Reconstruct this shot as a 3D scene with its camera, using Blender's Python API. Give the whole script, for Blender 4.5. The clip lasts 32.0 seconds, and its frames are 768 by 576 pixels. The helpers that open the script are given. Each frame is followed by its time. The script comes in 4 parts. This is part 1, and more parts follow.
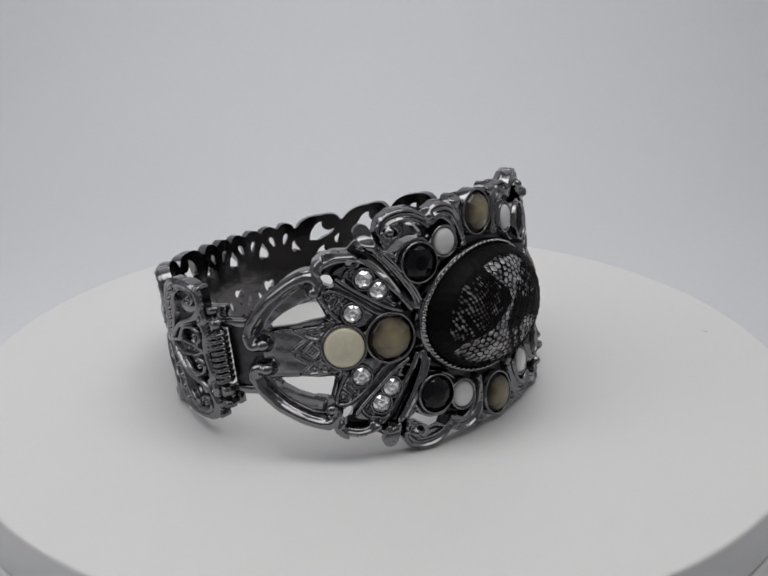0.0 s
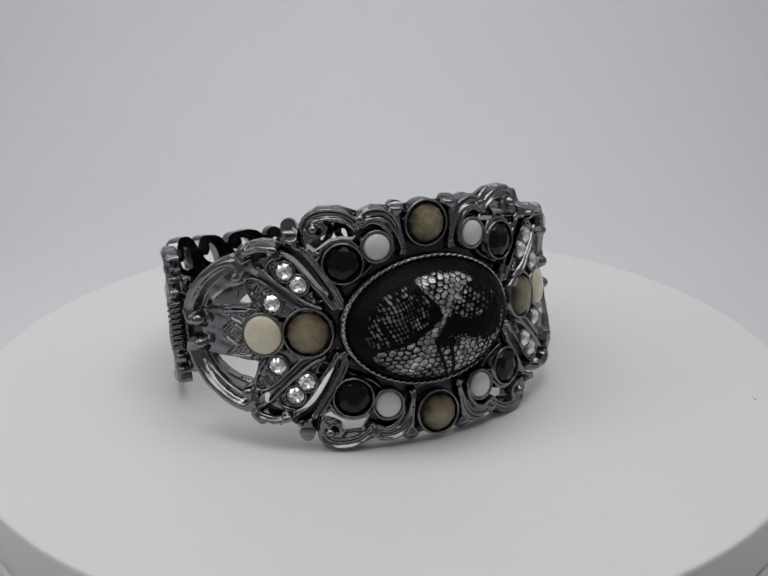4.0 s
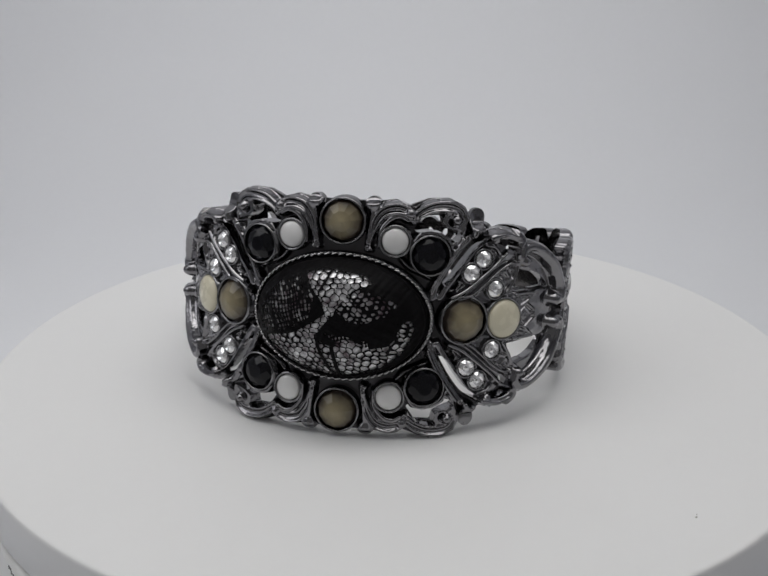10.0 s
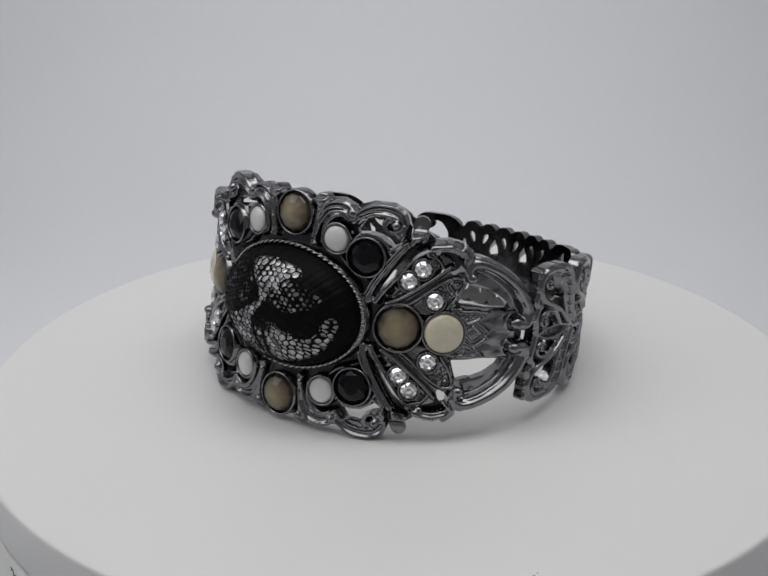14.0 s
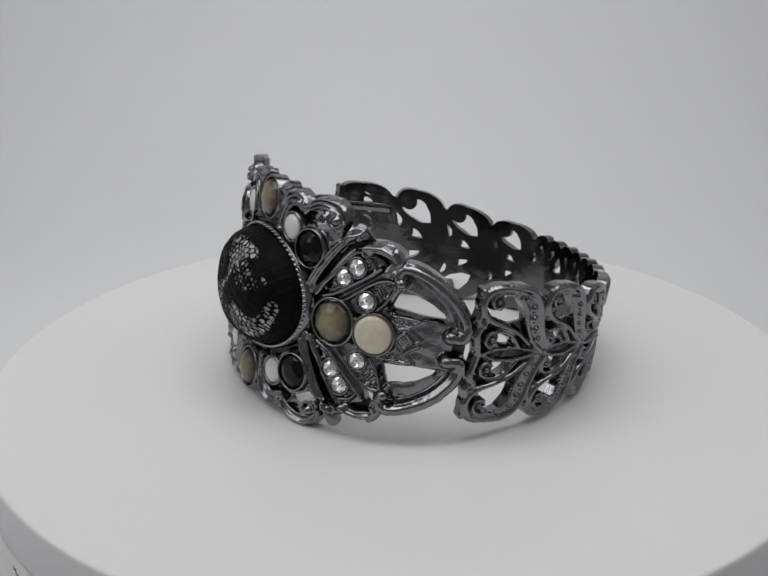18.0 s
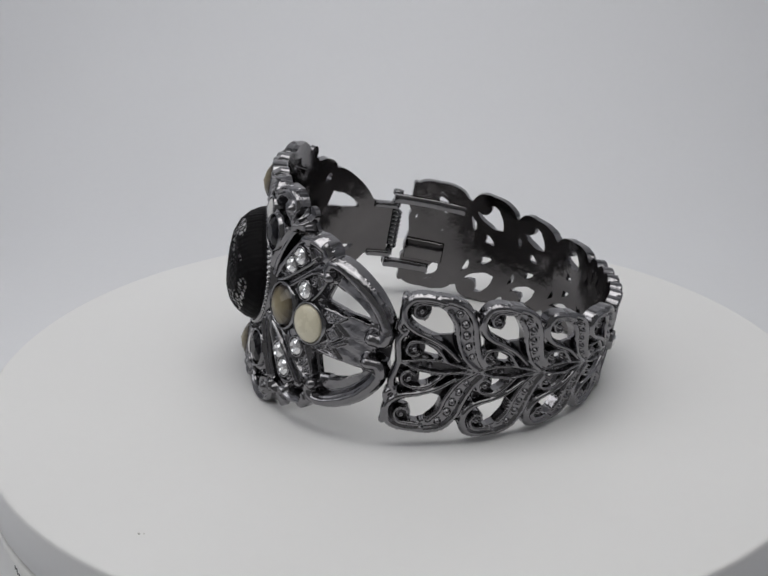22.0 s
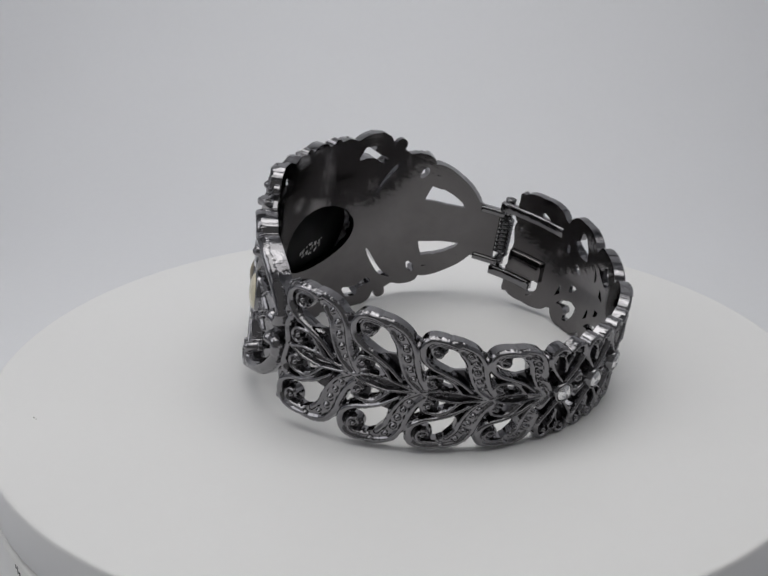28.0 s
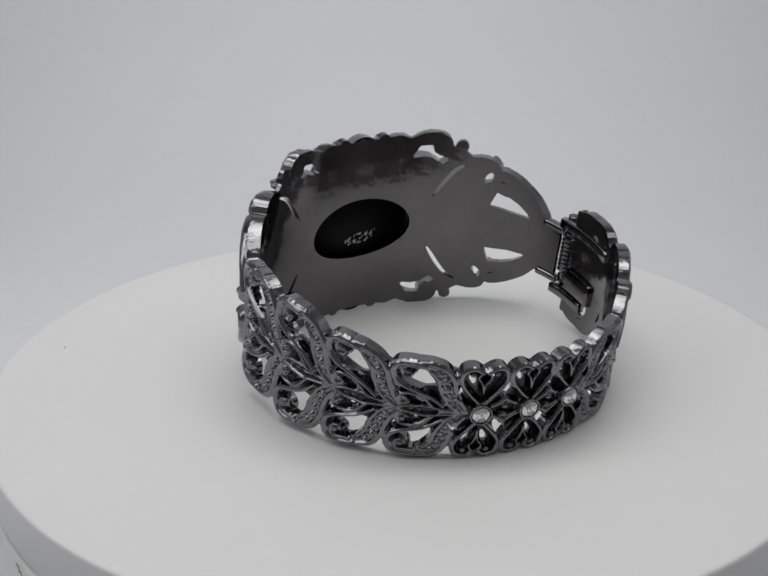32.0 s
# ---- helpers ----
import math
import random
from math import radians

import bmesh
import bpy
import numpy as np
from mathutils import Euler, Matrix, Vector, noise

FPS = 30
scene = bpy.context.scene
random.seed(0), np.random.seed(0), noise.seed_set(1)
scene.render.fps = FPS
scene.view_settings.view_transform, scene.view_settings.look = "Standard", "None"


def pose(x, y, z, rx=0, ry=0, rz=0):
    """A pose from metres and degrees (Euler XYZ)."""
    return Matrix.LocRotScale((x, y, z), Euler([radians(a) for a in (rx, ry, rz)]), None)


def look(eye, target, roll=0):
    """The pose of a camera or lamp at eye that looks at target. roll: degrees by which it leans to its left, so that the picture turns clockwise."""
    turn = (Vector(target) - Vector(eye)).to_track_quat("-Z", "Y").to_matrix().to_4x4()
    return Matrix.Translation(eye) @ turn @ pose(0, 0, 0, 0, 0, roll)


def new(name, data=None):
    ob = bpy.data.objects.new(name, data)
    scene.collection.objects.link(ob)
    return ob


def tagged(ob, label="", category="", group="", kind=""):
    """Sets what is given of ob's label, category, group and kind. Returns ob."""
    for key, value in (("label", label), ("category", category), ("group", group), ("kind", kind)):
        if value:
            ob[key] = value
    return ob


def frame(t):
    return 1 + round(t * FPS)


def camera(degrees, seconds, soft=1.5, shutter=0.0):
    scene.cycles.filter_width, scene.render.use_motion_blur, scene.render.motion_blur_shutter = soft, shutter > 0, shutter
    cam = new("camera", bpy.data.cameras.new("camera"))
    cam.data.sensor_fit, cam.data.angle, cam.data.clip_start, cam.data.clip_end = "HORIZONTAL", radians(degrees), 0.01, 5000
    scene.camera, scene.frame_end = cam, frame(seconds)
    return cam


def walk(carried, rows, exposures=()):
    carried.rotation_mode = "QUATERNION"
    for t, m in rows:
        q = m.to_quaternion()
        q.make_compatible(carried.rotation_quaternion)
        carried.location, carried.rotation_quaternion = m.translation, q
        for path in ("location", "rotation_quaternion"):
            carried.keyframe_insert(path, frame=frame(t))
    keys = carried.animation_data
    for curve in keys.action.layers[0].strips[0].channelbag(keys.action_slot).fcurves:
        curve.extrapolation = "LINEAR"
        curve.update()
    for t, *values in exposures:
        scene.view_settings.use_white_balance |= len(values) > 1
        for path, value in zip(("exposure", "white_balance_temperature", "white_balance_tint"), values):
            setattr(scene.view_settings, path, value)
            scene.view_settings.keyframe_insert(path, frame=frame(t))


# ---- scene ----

MM = 0.001
SECONDS = 32.0


def turned(t):
    """Degrees that the turntable has turned, seen from above: about one round a minute."""
    return -6.161 * (t - 16.0)


# ---------------------------------------------------------------- camera
cam = camera(39.946, SECONDS, soft=1.7)
# the camera stands on one spot and settles slowly to one side: seconds, nod, turn
AIM = ((0.0, -0.090, -0.211), (1.5, -0.021, -0.163), (3.0, -0.003, -0.055), (4.5, 0.011, 0.033), (6.0, 0.05, 0.153), (7.5, 0.015, 0.442), (9.0, -0.035, 0.617),
       (11.0, 0.007, 0.754), (13.0, 0.080, 0.805), (16.0, 0.072, 0.914), (20.0, 0.090, 1.040), (24.0, 0.033, 1.065), (28.0, 0.019, 1.085), (32.0, -0.034, 1.150))
walk(cam, [(t, pose(0.0, -0.17119, 0.08124, 68.583 + nod, 0.136, yaw)) for t, nod, yaw in AIM])

# ---------------------------------------------------------------- light
world = bpy.data.worlds.new("studio")
scene.world = world
world.use_nodes = True
world.node_tree.nodes["Background"].inputs["Color"].default_value = (1.0, 0.99, 0.985, 1.0)
world.node_tree.nodes["Background"].inputs["Strength"].default_value = 0.155
scene.view_settings.exposure = 0.0


def area_lamp(name, eye, target, sx, sy, watts, colour):
    data = bpy.data.lights.new(name, "AREA")
    data.shape, data.size, data.size_y, data.energy, data.color = "RECTANGLE", sx, sy, watts, colour
    ob = new(name, data)
    ob.matrix_world = look(eye, target)
    return ob


area_lamp("tent_light", (0.01, -0.03, 0.47), (0.0, 0.0, 0.0), 0.44, 0.36, 0.88, (1.0, 0.99, 0.965))
# unseen lamps: one added to brighten the backdrop, one as fill from the side
area_lamp("back_light", (0.03, 0.06, 0.57), (0.03, 0.36, 0.18), 1.05, 0.28, 1.32, (1.0, 0.985, 0.965))
area_lamp("side_light", (-0.34, -0.10, 0.30), (0.0, 0.0, 0.02), 0.20, 0.26, 0.26, (0.98, 0.985, 1.0))

# ---------------------------------------------------------------- materials


def material(name, colour, rough=0.5, metal=0.0, grain=0.0, scale=900.0, bump=0.0, wear=0.0, wear_scale=120.0, **extra):
    """A Principled material with colour grain at two scales and a fine bump; scales are per metre."""
    m = bpy.data.materials.new(name)
    m.use_nodes = True
    nt = m.node_tree
    b = nt.nodes["Principled BSDF"]
    b.inputs["Base Color"].default_value = (*colour, 1)
    b.inputs["Roughness"].default_value = rough
    b.inputs["Metallic"].default_value = metal
    for key, value in extra.items():
        b.inputs[key.replace("_", " ")].default_value = value
    tc = nt.nodes.new("ShaderNodeTexCoord")

    def noise_node(s, detail=4.0):
        n = nt.nodes.new("ShaderNodeTexNoise")
        n.inputs["Scale"].default_value, n.inputs["Detail"].default_value = s, detail
        nt.links.new(tc.outputs["Object"], n.inputs["Vector"])
        return n

    if grain or wear:
        fine, broad = noise_node(scale), noise_node(wear_scale, 6.0)
        mix = nt.nodes.new("ShaderNodeMath")
        mix.operation = "MULTIPLY_ADD"
        nt.links.new(fine.outputs["Fac"], mix.inputs[0])
        mix.inputs[1].default_value, mix.inputs[2].default_value = grain * 2, 1.0 - grain - wear
        mix2 = nt.nodes.new("ShaderNodeMath")
        mix2.operation = "MULTIPLY_ADD"
        nt.links.new(broad.outputs["Fac"], mix2.inputs[0])
        mix2.inputs[1].default_value = wear * 2
        nt.links.new(mix.outputs[0], mix2.inputs[2])
        col = nt.nodes.new("ShaderNodeVectorMath")
        col.operation = "SCALE"
        col.inputs[0].default_value = colour
        nt.links.new(mix2.outputs[0], col.inputs["Scale"])
        nt.links.new(col.outputs[0], b.inputs["Base Color"])
        rr = nt.nodes.new("ShaderNodeMath")
        rr.operation = "MULTIPLY_ADD"
        nt.links.new(broad.outputs["Fac"], rr.inputs[0])
        rr.inputs[1].default_value, rr.inputs[2].default_value = rough * 0.8, rough * 0.6
        nt.links.new(rr.outputs[0], b.inputs["Roughness"])
    if bump:
        n = noise_node(scale, 3.0)
        bp = nt.nodes.new("ShaderNodeBump")
        bp.inputs["Strength"].default_value, bp.inputs["Distance"].default_value = bump, 0.0002
        nt.links.new(n.outputs["Fac"], bp.inputs["Height"])
        nt.links.new(bp.outputs["Normal"], b.inputs["Normal"])
    return m


GUNMETAL = material("gunmetal", (0.232, 0.228, 0.238), 0.085, 1.0, 0.08, 850, 0.45, 0.14, 250)
GUNMETAL_BRIGHT = material("polished_gunmetal", (0.23, 0.228, 0.236), 0.11, 1.0, 0.06, 1000, 0.10, 0.08, 260)
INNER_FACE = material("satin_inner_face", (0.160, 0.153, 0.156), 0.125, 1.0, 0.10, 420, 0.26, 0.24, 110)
# shade of the hollows between the scrolls, put into the metal's colour
SHADED_RECESS = material("shaded_recess", (0.075, 0.073, 0.077), 0.30, 1.0, 0.14, 900, 0.3, 0.40, 140)
ROPE_SILVER = material("worn_silver_rope", (0.36, 0.355, 0.36), 0.16, 1.0, 0.1, 1200, 0.1, 0.15, 260)
SPRING_STEEL = material("spring_steel", (0.15, 0.15, 0.158), 0.2, 1.0, 0.1, 1500, 0.1, 0.1, 300)


def rimmed(name, heart, rim, radius, rough):
    """A foil-backed stone, pale in the middle and brown at its girdle."""
    m = material(name, heart, rough, Coat_Weight=0.2)
    nt = m.node_tree
    tc, ln, rp = nt.nodes.new("ShaderNodeTexCoord"), nt.nodes.new("ShaderNodeVectorMath"), nt.nodes.new("ShaderNodeValToRGB")
    flat, ns = nt.nodes.new("ShaderNodeVectorMath"), nt.nodes.new("ShaderNodeTexNoise")
    flat.operation, ln.operation = "MULTIPLY_ADD", "LENGTH"
    flat.inputs[1].default_value = (1 / (radius * MM), 1 / (radius * MM), 0)
    ns.inputs["Scale"].default_value = 450
    sc = nt.nodes.new("ShaderNodeVectorMath")
    sc.operation = "MULTIPLY_ADD"
    sc.inputs[1].default_value, sc.inputs[2].default_value = (0.5, 0.5, 0), (-0.25, -0.25, 0)
    nt.links.new(tc.outputs["Object"], ns.inputs["Vector"])
    nt.links.new(ns.outputs["Color"], sc.inputs[0])
    nt.links.new(tc.outputs["Object"], flat.inputs[0])
    nt.links.new(sc.outputs[0], flat.inputs[2])
    nt.links.new(flat.outputs[0], ln.inputs[0])
    nt.links.new(ln.outputs["Value"], rp.inputs["Fac"])
    e = rp.color_ramp.elements
    e[0].position, e[0].color, e[1].position, e[1].color = 0.15, (*heart, 1), 0.94, (*rim, 1)
    mid = e.new(0.60)
    mid.color = tuple(0.62 * h + 0.38 * r for h, r in zip(heart, rim)) + (1,)
    nt.links.new(rp.outputs["Color"], nt.nodes["Principled BSDF"].inputs["Base Color"])
    return m


TAUPE = rimmed("taupe_cabochon", (0.30, 0.255, 0.155), (0.022, 0.014, 0.010), 3.1, 0.36)
CREAM = material("cream_cabochon", (0.74, 0.69, 0.53), 0.28, 0.0, 0.03, 600, 0.0, 0.06, 200, Coat_Weight=0.4)
WHITE_STONE = material("white_cabochon", (0.76, 0.755, 0.75), 0.25, 0.0, 0.03, 500, 0.0, 0.10, 300, Coat_Weight=0.5)
JET = material("jet_stone", (0.004, 0.004, 0.006), 0.10, 0.0, Specular_IOR_Level=0.28)
CRYSTAL = material("foiled_crystal", (0.88, 0.88, 0.89), 0.05, 0.8)
LACE = material("black_lace", (0.003, 0.0026, 0.0032), 0.55, 0.0, 0.2, 2500, 0.3, Specular_IOR_Level=0.09)
GAP_LIGHT = material("gap_light", (0.66, 0.65, 0.67), 0.35, 0.0, 0.1, 900, 0.0, 0.15, 220)
BACKING_DARK = material("dark_backing", (0.003, 0.003, 0.0035), 0.5, 0.0, 0.1, 900, Specular_IOR_Level=0.15)
PLATTER_WHITE = material("white_platter", (0.80, 0.80, 0.80), 0.42, 0.0, 0.008, 500, 0.02, 0.012, 30)
BASE_WHITE = material("white_base", (0.78, 0.78, 0.77), 0.40, 0.0, 0.01, 500, 0.02, 0.02, 30)
PAPER = material("backdrop_paper", (0.78, 0.79, 0.82), 0.85, 0.0, 0.012, 400, 0.03, 0.02, 12)
DUST = material("grey_dust", (0.5, 0.49, 0.47), 0.8)
INK = material("label_ink", (0.10, 0.10, 0.10), 0.6)


def foil_glass():
    """Glass over grey foil; its uneven gleam and mauve sheen are noise in the colour."""
    m = material("lens_gloss", (0.4, 0.4, 0.4), 0.30, 0.25, Coat_Weight=0.3)
    nt = m.node_tree
    b = nt.nodes["Principled BSDF"]
    tc, ns, big, rp, bp = (nt.nodes.new("ShaderNode" + k) for k in ("TexCoord", "TexNoise", "TexNoise", "ValToRGB", "Bump"))
    ns.inputs["Scale"].default_value, ns.inputs["Detail"].default_value = 850, 3.0
    big.inputs["Scale"].default_value = 160
    nt.links.new(tc.outputs["Object"], ns.inputs["Vector"])
    nt.links.new(tc.outputs["Object"], big.inputs["Vector"])
    mx = nt.nodes.new("ShaderNodeMath")
    mx.operation = "MULTIPLY_ADD"
    mx.inputs[1].default_value = 0.55
    nt.links.new(ns.outputs["Fac"], mx.inputs[0])
    sc = nt.nodes.new("ShaderNodeMath")
    sc.operation, sc.inputs[1].default_value = "MULTIPLY", 0.5
    nt.links.new(big.outputs["Fac"], sc.inputs[0])
    nt.links.new(sc.outputs[0], mx.inputs[2])
    e = rp.color_ramp.elements
    e[0].position, e[0].color, e[1].position, e[1].color = 0.40, (0.13, 0.085, 0.105, 1), 0.62, (0.90, 0.90, 0.92, 1)
    e.new(0.5).color = (0.45, 0.44, 0.46, 1)
    nt.links.new(mx.outputs[0], rp.inputs["Fac"])
    nt.links.new(rp.outputs["Color"], b.inputs["Base Color"])
    bp.inputs["Strength"].default_value, bp.inputs["Distance"].default_value = 0.6, 0.0005
    nt.links.new(ns.outputs["Fac"], bp.inputs["Height"])
    nt.links.new(bp.outputs["Normal"], b.inputs["Normal"])
    return m


LENS_GLASS = foil_glass()

# ---------------------------------------------------------------- mesh tools


def part(name, bm, mat, parent=None, label="", smooth=True):
    """Links a bmesh or a mesh as one object under its thing or part."""
    if isinstance(bm, bmesh.types.BMesh):
        me = bpy.data.meshes.new(name)
        bm.normal_update()
        bm.to_mesh(me)
        bm.free()
        for p in me.polygons:
            p.use_smooth = smooth
    else:
        me = bm
    if mat and not me.materials:
        me.materials.append(mat)
    ob = new(name, me)
    ob.parent = parent
    if label:
        ob["label"] = label
    return ob


def mesh_from(name, verts, faces, smooth=True):
    me = bpy.data.meshes.new(name)
    me.from_pydata(verts, [], faces)
    me.polygons.foreach_set("use_smooth", [smooth] * len(me.polygons))
    me.update()
    return me


def curve_points(pts, steps=6, closed=False):
    """Catmull-Rom through the rows of pts (any number of columns)."""
    p = np.array(pts, float)
    if closed:
        q = np.vstack([p[-1], p, p[0], p[1]])
    else:
        q = np.vstack([2 * p[0] - p[1], p, 2 * p[-1] - p[-2]])
    out = []
    for i in range(1, len(q) - 2):
        for k in range(steps):
            t = k / steps
            a, b, c, d = q[i - 1:i + 3]
            out.append(0.5 * (2 * b + (c - a) * t + (2 * a - 5 * b + 4 * c - d) * t * t + (3 * b - a - 3 * c + d) * t ** 3))
    if not closed:
        out.append(q[-2])
    return np.array(out)


# plan of the bracelet: a rounded oval, u runs along it from the middle of the front to the wearer's hinge-free side
HALF_WIDTH, FRONT_DEPTH, BACK_DEPTH, ROUND = 31.2, 26.4, 31.7, 2.03
_t = np.linspace(-math.pi, math.pi, 4001)
_x = HALF_WIDTH * np.sign(np.sin(_t)) * np.abs(np.sin(_t)) ** (2 / ROUND)
_y = -np.sign(np.cos(_t)) * np.abs(np.cos(_t)) ** (2 / ROUND)
_y = np.where(_y < 0, _y * FRONT_DEPTH, _y * BACK_DEPTH) + 2.0
_s = np.concatenate([[0], np.cumsum(np.hypot(np.diff(_x), np.diff(_y)))])
PERIMETER = _s[-1]
_s = _s - np.interp(0.0, _t, _s)
_u = np.linspace(-PERIMETER / 2, PERIMETER / 2, 1500)
_cx, _cy = np.interp(_u, _s, _x), np.interp(_u, _s, _y)
_k = np.ones(25) / 25


def _soft(a):
    n = len(a)
    b = np.concatenate([a[-26:-1], a, a[1:26]])
    return np.convolve(b, _k, "same")[25:25 + n]


_cx, _cy = _soft(_cx), _soft(_cy)
_nx, _ny = np.gradient(_cy), -np.gradient(_cx)
_l = np.hypot(_nx, _ny)
_nx, _ny = _nx / _l, _ny / _l
MID = 13.75                  # height of the centre line


def place(u, v, w):
    """Millimetres along, up and out of the oval, as metres in the bracelet's space."""
    u, v, w = np.broadcast_arrays(np.asarray(u, float), np.asarray(v, float), np.asarray(w, float))
    uu = (u + PERIMETER / 2) % PERIMETER - PERIMETER / 2
    x = np.interp(uu, _u, _cx) + w * np.interp(uu, _u, _nx)
    y = np.interp(uu, _u, _cy) + w * np.interp(uu, _u, _ny)
    return np.stack([x, y, MID + v], -1) * MM


def seat(u, v, w, along=None):
    """A matrix whose z points out of the oval at u, v, w and whose y points up."""
    along = along or place
    o, n = along(u, v, w), along(u, v, w + 1.0)
    z = Vector(n - o).normalized()
    y = Vector((0, 0, 1))
    x = y.cross(z).normalized()
    m = Matrix((x, y, z)).transposed().to_4x4()
    m.translation = Vector(o)
    return m


class Relief:
    """Cast relief over a grid in u and v: M is how far inside the metal a place lies, H how high its face stands."""

    def __init__(self, u0, u1, v0, v1, step):
        self.u = np.arange(u0, u1 + step / 2, step)
        self.v = np.arange(v0, v1 + step / 2, step)
        self.U, self.V = np.meshgrid(self.u, self.v, indexing="ij")
        self.M = np.full(self.U.shape, -3.0)
        self.H = np.full(self.U.shape, 0.3)

    def window(self, lo, hi):
        a, b = np.searchsorted(self.u, [lo[0], hi[0]])
        c, d = np.searchsorted(self.v, [lo[1], hi[1]])
        return slice(a, b), slice(c, d)

    def distance(self, pts, r):
        """Distance and radius of the nearest place on a polyline."""
        pad = np.max(r) + 1.0
        w = self.window(pts.min(0) - pad, pts.max(0) + pad)
        U, V = self.U[w], self.V[w]
        best, rad = np.full(U.shape, 99.0), np.full(U.shape, 1.0)
        for i in range(len(pts) - 1):
            a, d = pts[i], pts[i + 1] - pts[i]
            k = np.clip(((U - a[0]) * d[0] + (V - a[1]) * d[1]) / (d @ d + 1e-9), 0, 1)
            q = np.hypot(U - a[0] - k * d[0], V - a[1] - k * d[1])
            rr = r[i] + (r[i + 1] - r[i]) * k
            m = q - rr < best - rad
            best, rad = np.where(m, q, best), np.where(m, rr, rad)
        return w, best, rad

    def stroke(self, pts, r, base, rise, steps=5, solid=True, flat=0.0, dip=0.0):
        """A rounded rib along a curve, hollow down its middle by dip. pts: (u, v) or (u, v, radius)."""
        p = curve_points([(*q, r) if len(q) == 2 else q for q in pts], steps)
        w, d, rad = self.distance(p[:, :2], p[:, 2])
        q = np.clip((d / rad - flat) / (1 - flat), 0, 1)
        h = base + rise * np.sqrt(1 - q * q) - dip * np.clip(1 - (d / rad / 0.66) ** 2, 0, 1)
        self.H[w] = np.where(d < rad, np.maximum(self.H[w], h), self.H[w])
        if solid:
            self.M[w] = np.maximum(self.M[w], rad - d)

    def groove(self, pts, r, depth):
        p = curve_points([(*q, r) if len(q) == 2 else q for q in pts], 5)
        w, d, rad = self.distance(p[:, :2], p[:, 2])
        self.H[w] -= depth * np.clip(1 - d / rad, 0, 1)

    def cut(self, pts, r):
        p = curve_points([(*q, r) if len(q) == 2 else q for q in pts], 5)
        w, d, rad = self.distance(p[:, :2], p[:, 2])
        self.M[w] = np.minimum(self.M[w], d - rad)

    def ball(self, u, v, r, base, rise, solid=True):
        w = self.window((u - r - 1, v - r - 1), (u + r + 1, v + r + 1))
        d = np.hypot(self.U[w] - u, self.V[w] - v)
        h = base + rise * np.sqrt(np.clip(1 - (d / r) ** 2, 0, 1))
        self.H[w] = np.where(d < r, np.maximum(self.H[w], h), self.H[w])
        if solid:
            self.M[w] = np.maximum(self.M[w], r - d)

    def field(self, m, height):
        """Adds a flat field where m > 0."""
        self.H = np.where(m > 0, np.maximum(self.H, height), self.H)
        self.M = np.maximum(self.M, m)

    def polygon(self, pts):
        """Signed distance to a polygon, positive inside."""
        p = np.array(pts, float)
        inside, best = np.zeros(self.U.shape, bool), np.full(self.U.shape, 99.0)
        for a, b in zip(p, np.roll(p, -1, 0)):
            d = b - a
            k = np.clip(((self.U - a[0]) * d[0] + (self.V - a[1]) * d[1]) / (d @ d + 1e-9), 0, 1)
            best = np.minimum(best, np.hypot(self.U - a[0] - k * d[0], self.V - a[1] - k * d[1]))
            if a[1] != b[1]:
                x = a[0] + (self.V - a[1]) * d[0] / d[1]
                inside ^= ((a[1] > self.V) != (b[1] > self.V)) & (self.U < x)
        return np.where(inside, best, -best)

    def mirrored(self, both=True):
        """Unfolds the quarter u >= 0, v >= 0 into the whole."""
        for n in ("M", "H"):
            a = self.M if n == "M" else self.H
            a = np.concatenate([a[:0:-1], a], 0)
            if both:
                a = np.concatenate([a[:, :0:-1], a], 1)
            if n == "M":
                self.M = a
            else:
                self.H = a
        self.u = np.concatenate([-self.u[:0:-1], self.u])
        if both:
            self.v = np.concatenate([-self.v[:0:-1], self.v])

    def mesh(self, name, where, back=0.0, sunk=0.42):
        """The solid: face at H, back at the height back, walls between. where maps u, v, w to metres."""
        M, H, u, v = self.M.copy(), self.H, self.u, self.v
        M[0, :], M[-1, :], M[:, 0], M[:, -1] = -1, -1, -1, -1
        for _ in range(2):
            wgt = (M > 0).astype(float)
            acc, tot = H * wgt * 2, wgt * 2
            for ax in (0, 1):
                for d in (-1, 1):
                    acc, tot = acc + np.roll(H * wgt, d, ax), tot + np.roll(wgt, d, ax)
            H = np.where(tot > 0, acc / np.maximum(tot, 1e-9), H)
        ins = M > 0
        idx = np.full(M.shape, -1)
        idx[ins] = np.arange(ins.sum())
        gi, gj = np.nonzero(ins)
        pu, pv, ph = list(u[gi]), list(v[gj]), list(H[gi, gj])
        n_in = [ins[:-1, :-1], ins[1:, :-1], ins[1:, 1:], ins[:-1, 1:]]
        count = sum(a.astype(int) for a in n_in)
        fi, fj = np.nonzero(count == 4)
        quads = np.stack([idx[fi, fj], idx[fi + 1, fj], idx[fi + 1, fj + 1], idx[fi, fj + 1]], 1).tolist()
        cross, polys, rims = {}, [], []

        def crossing(a, b):
            key = (a, b) if a < b else (b, a)
            if key not in cross:
                (i0, j0), (i1, j1) = key
                m0, m1 = M[i0, j0], M[i1, j1]
                k = min(max(m0 / (m0 - m1), 0.06), 0.94)
                cross[key] = len(pu)
                pu.append(u[i0] + (u[i1] - u[i0]) * k)
                pv.append(v[j0] + (v[j1] - v[j0]) * k)
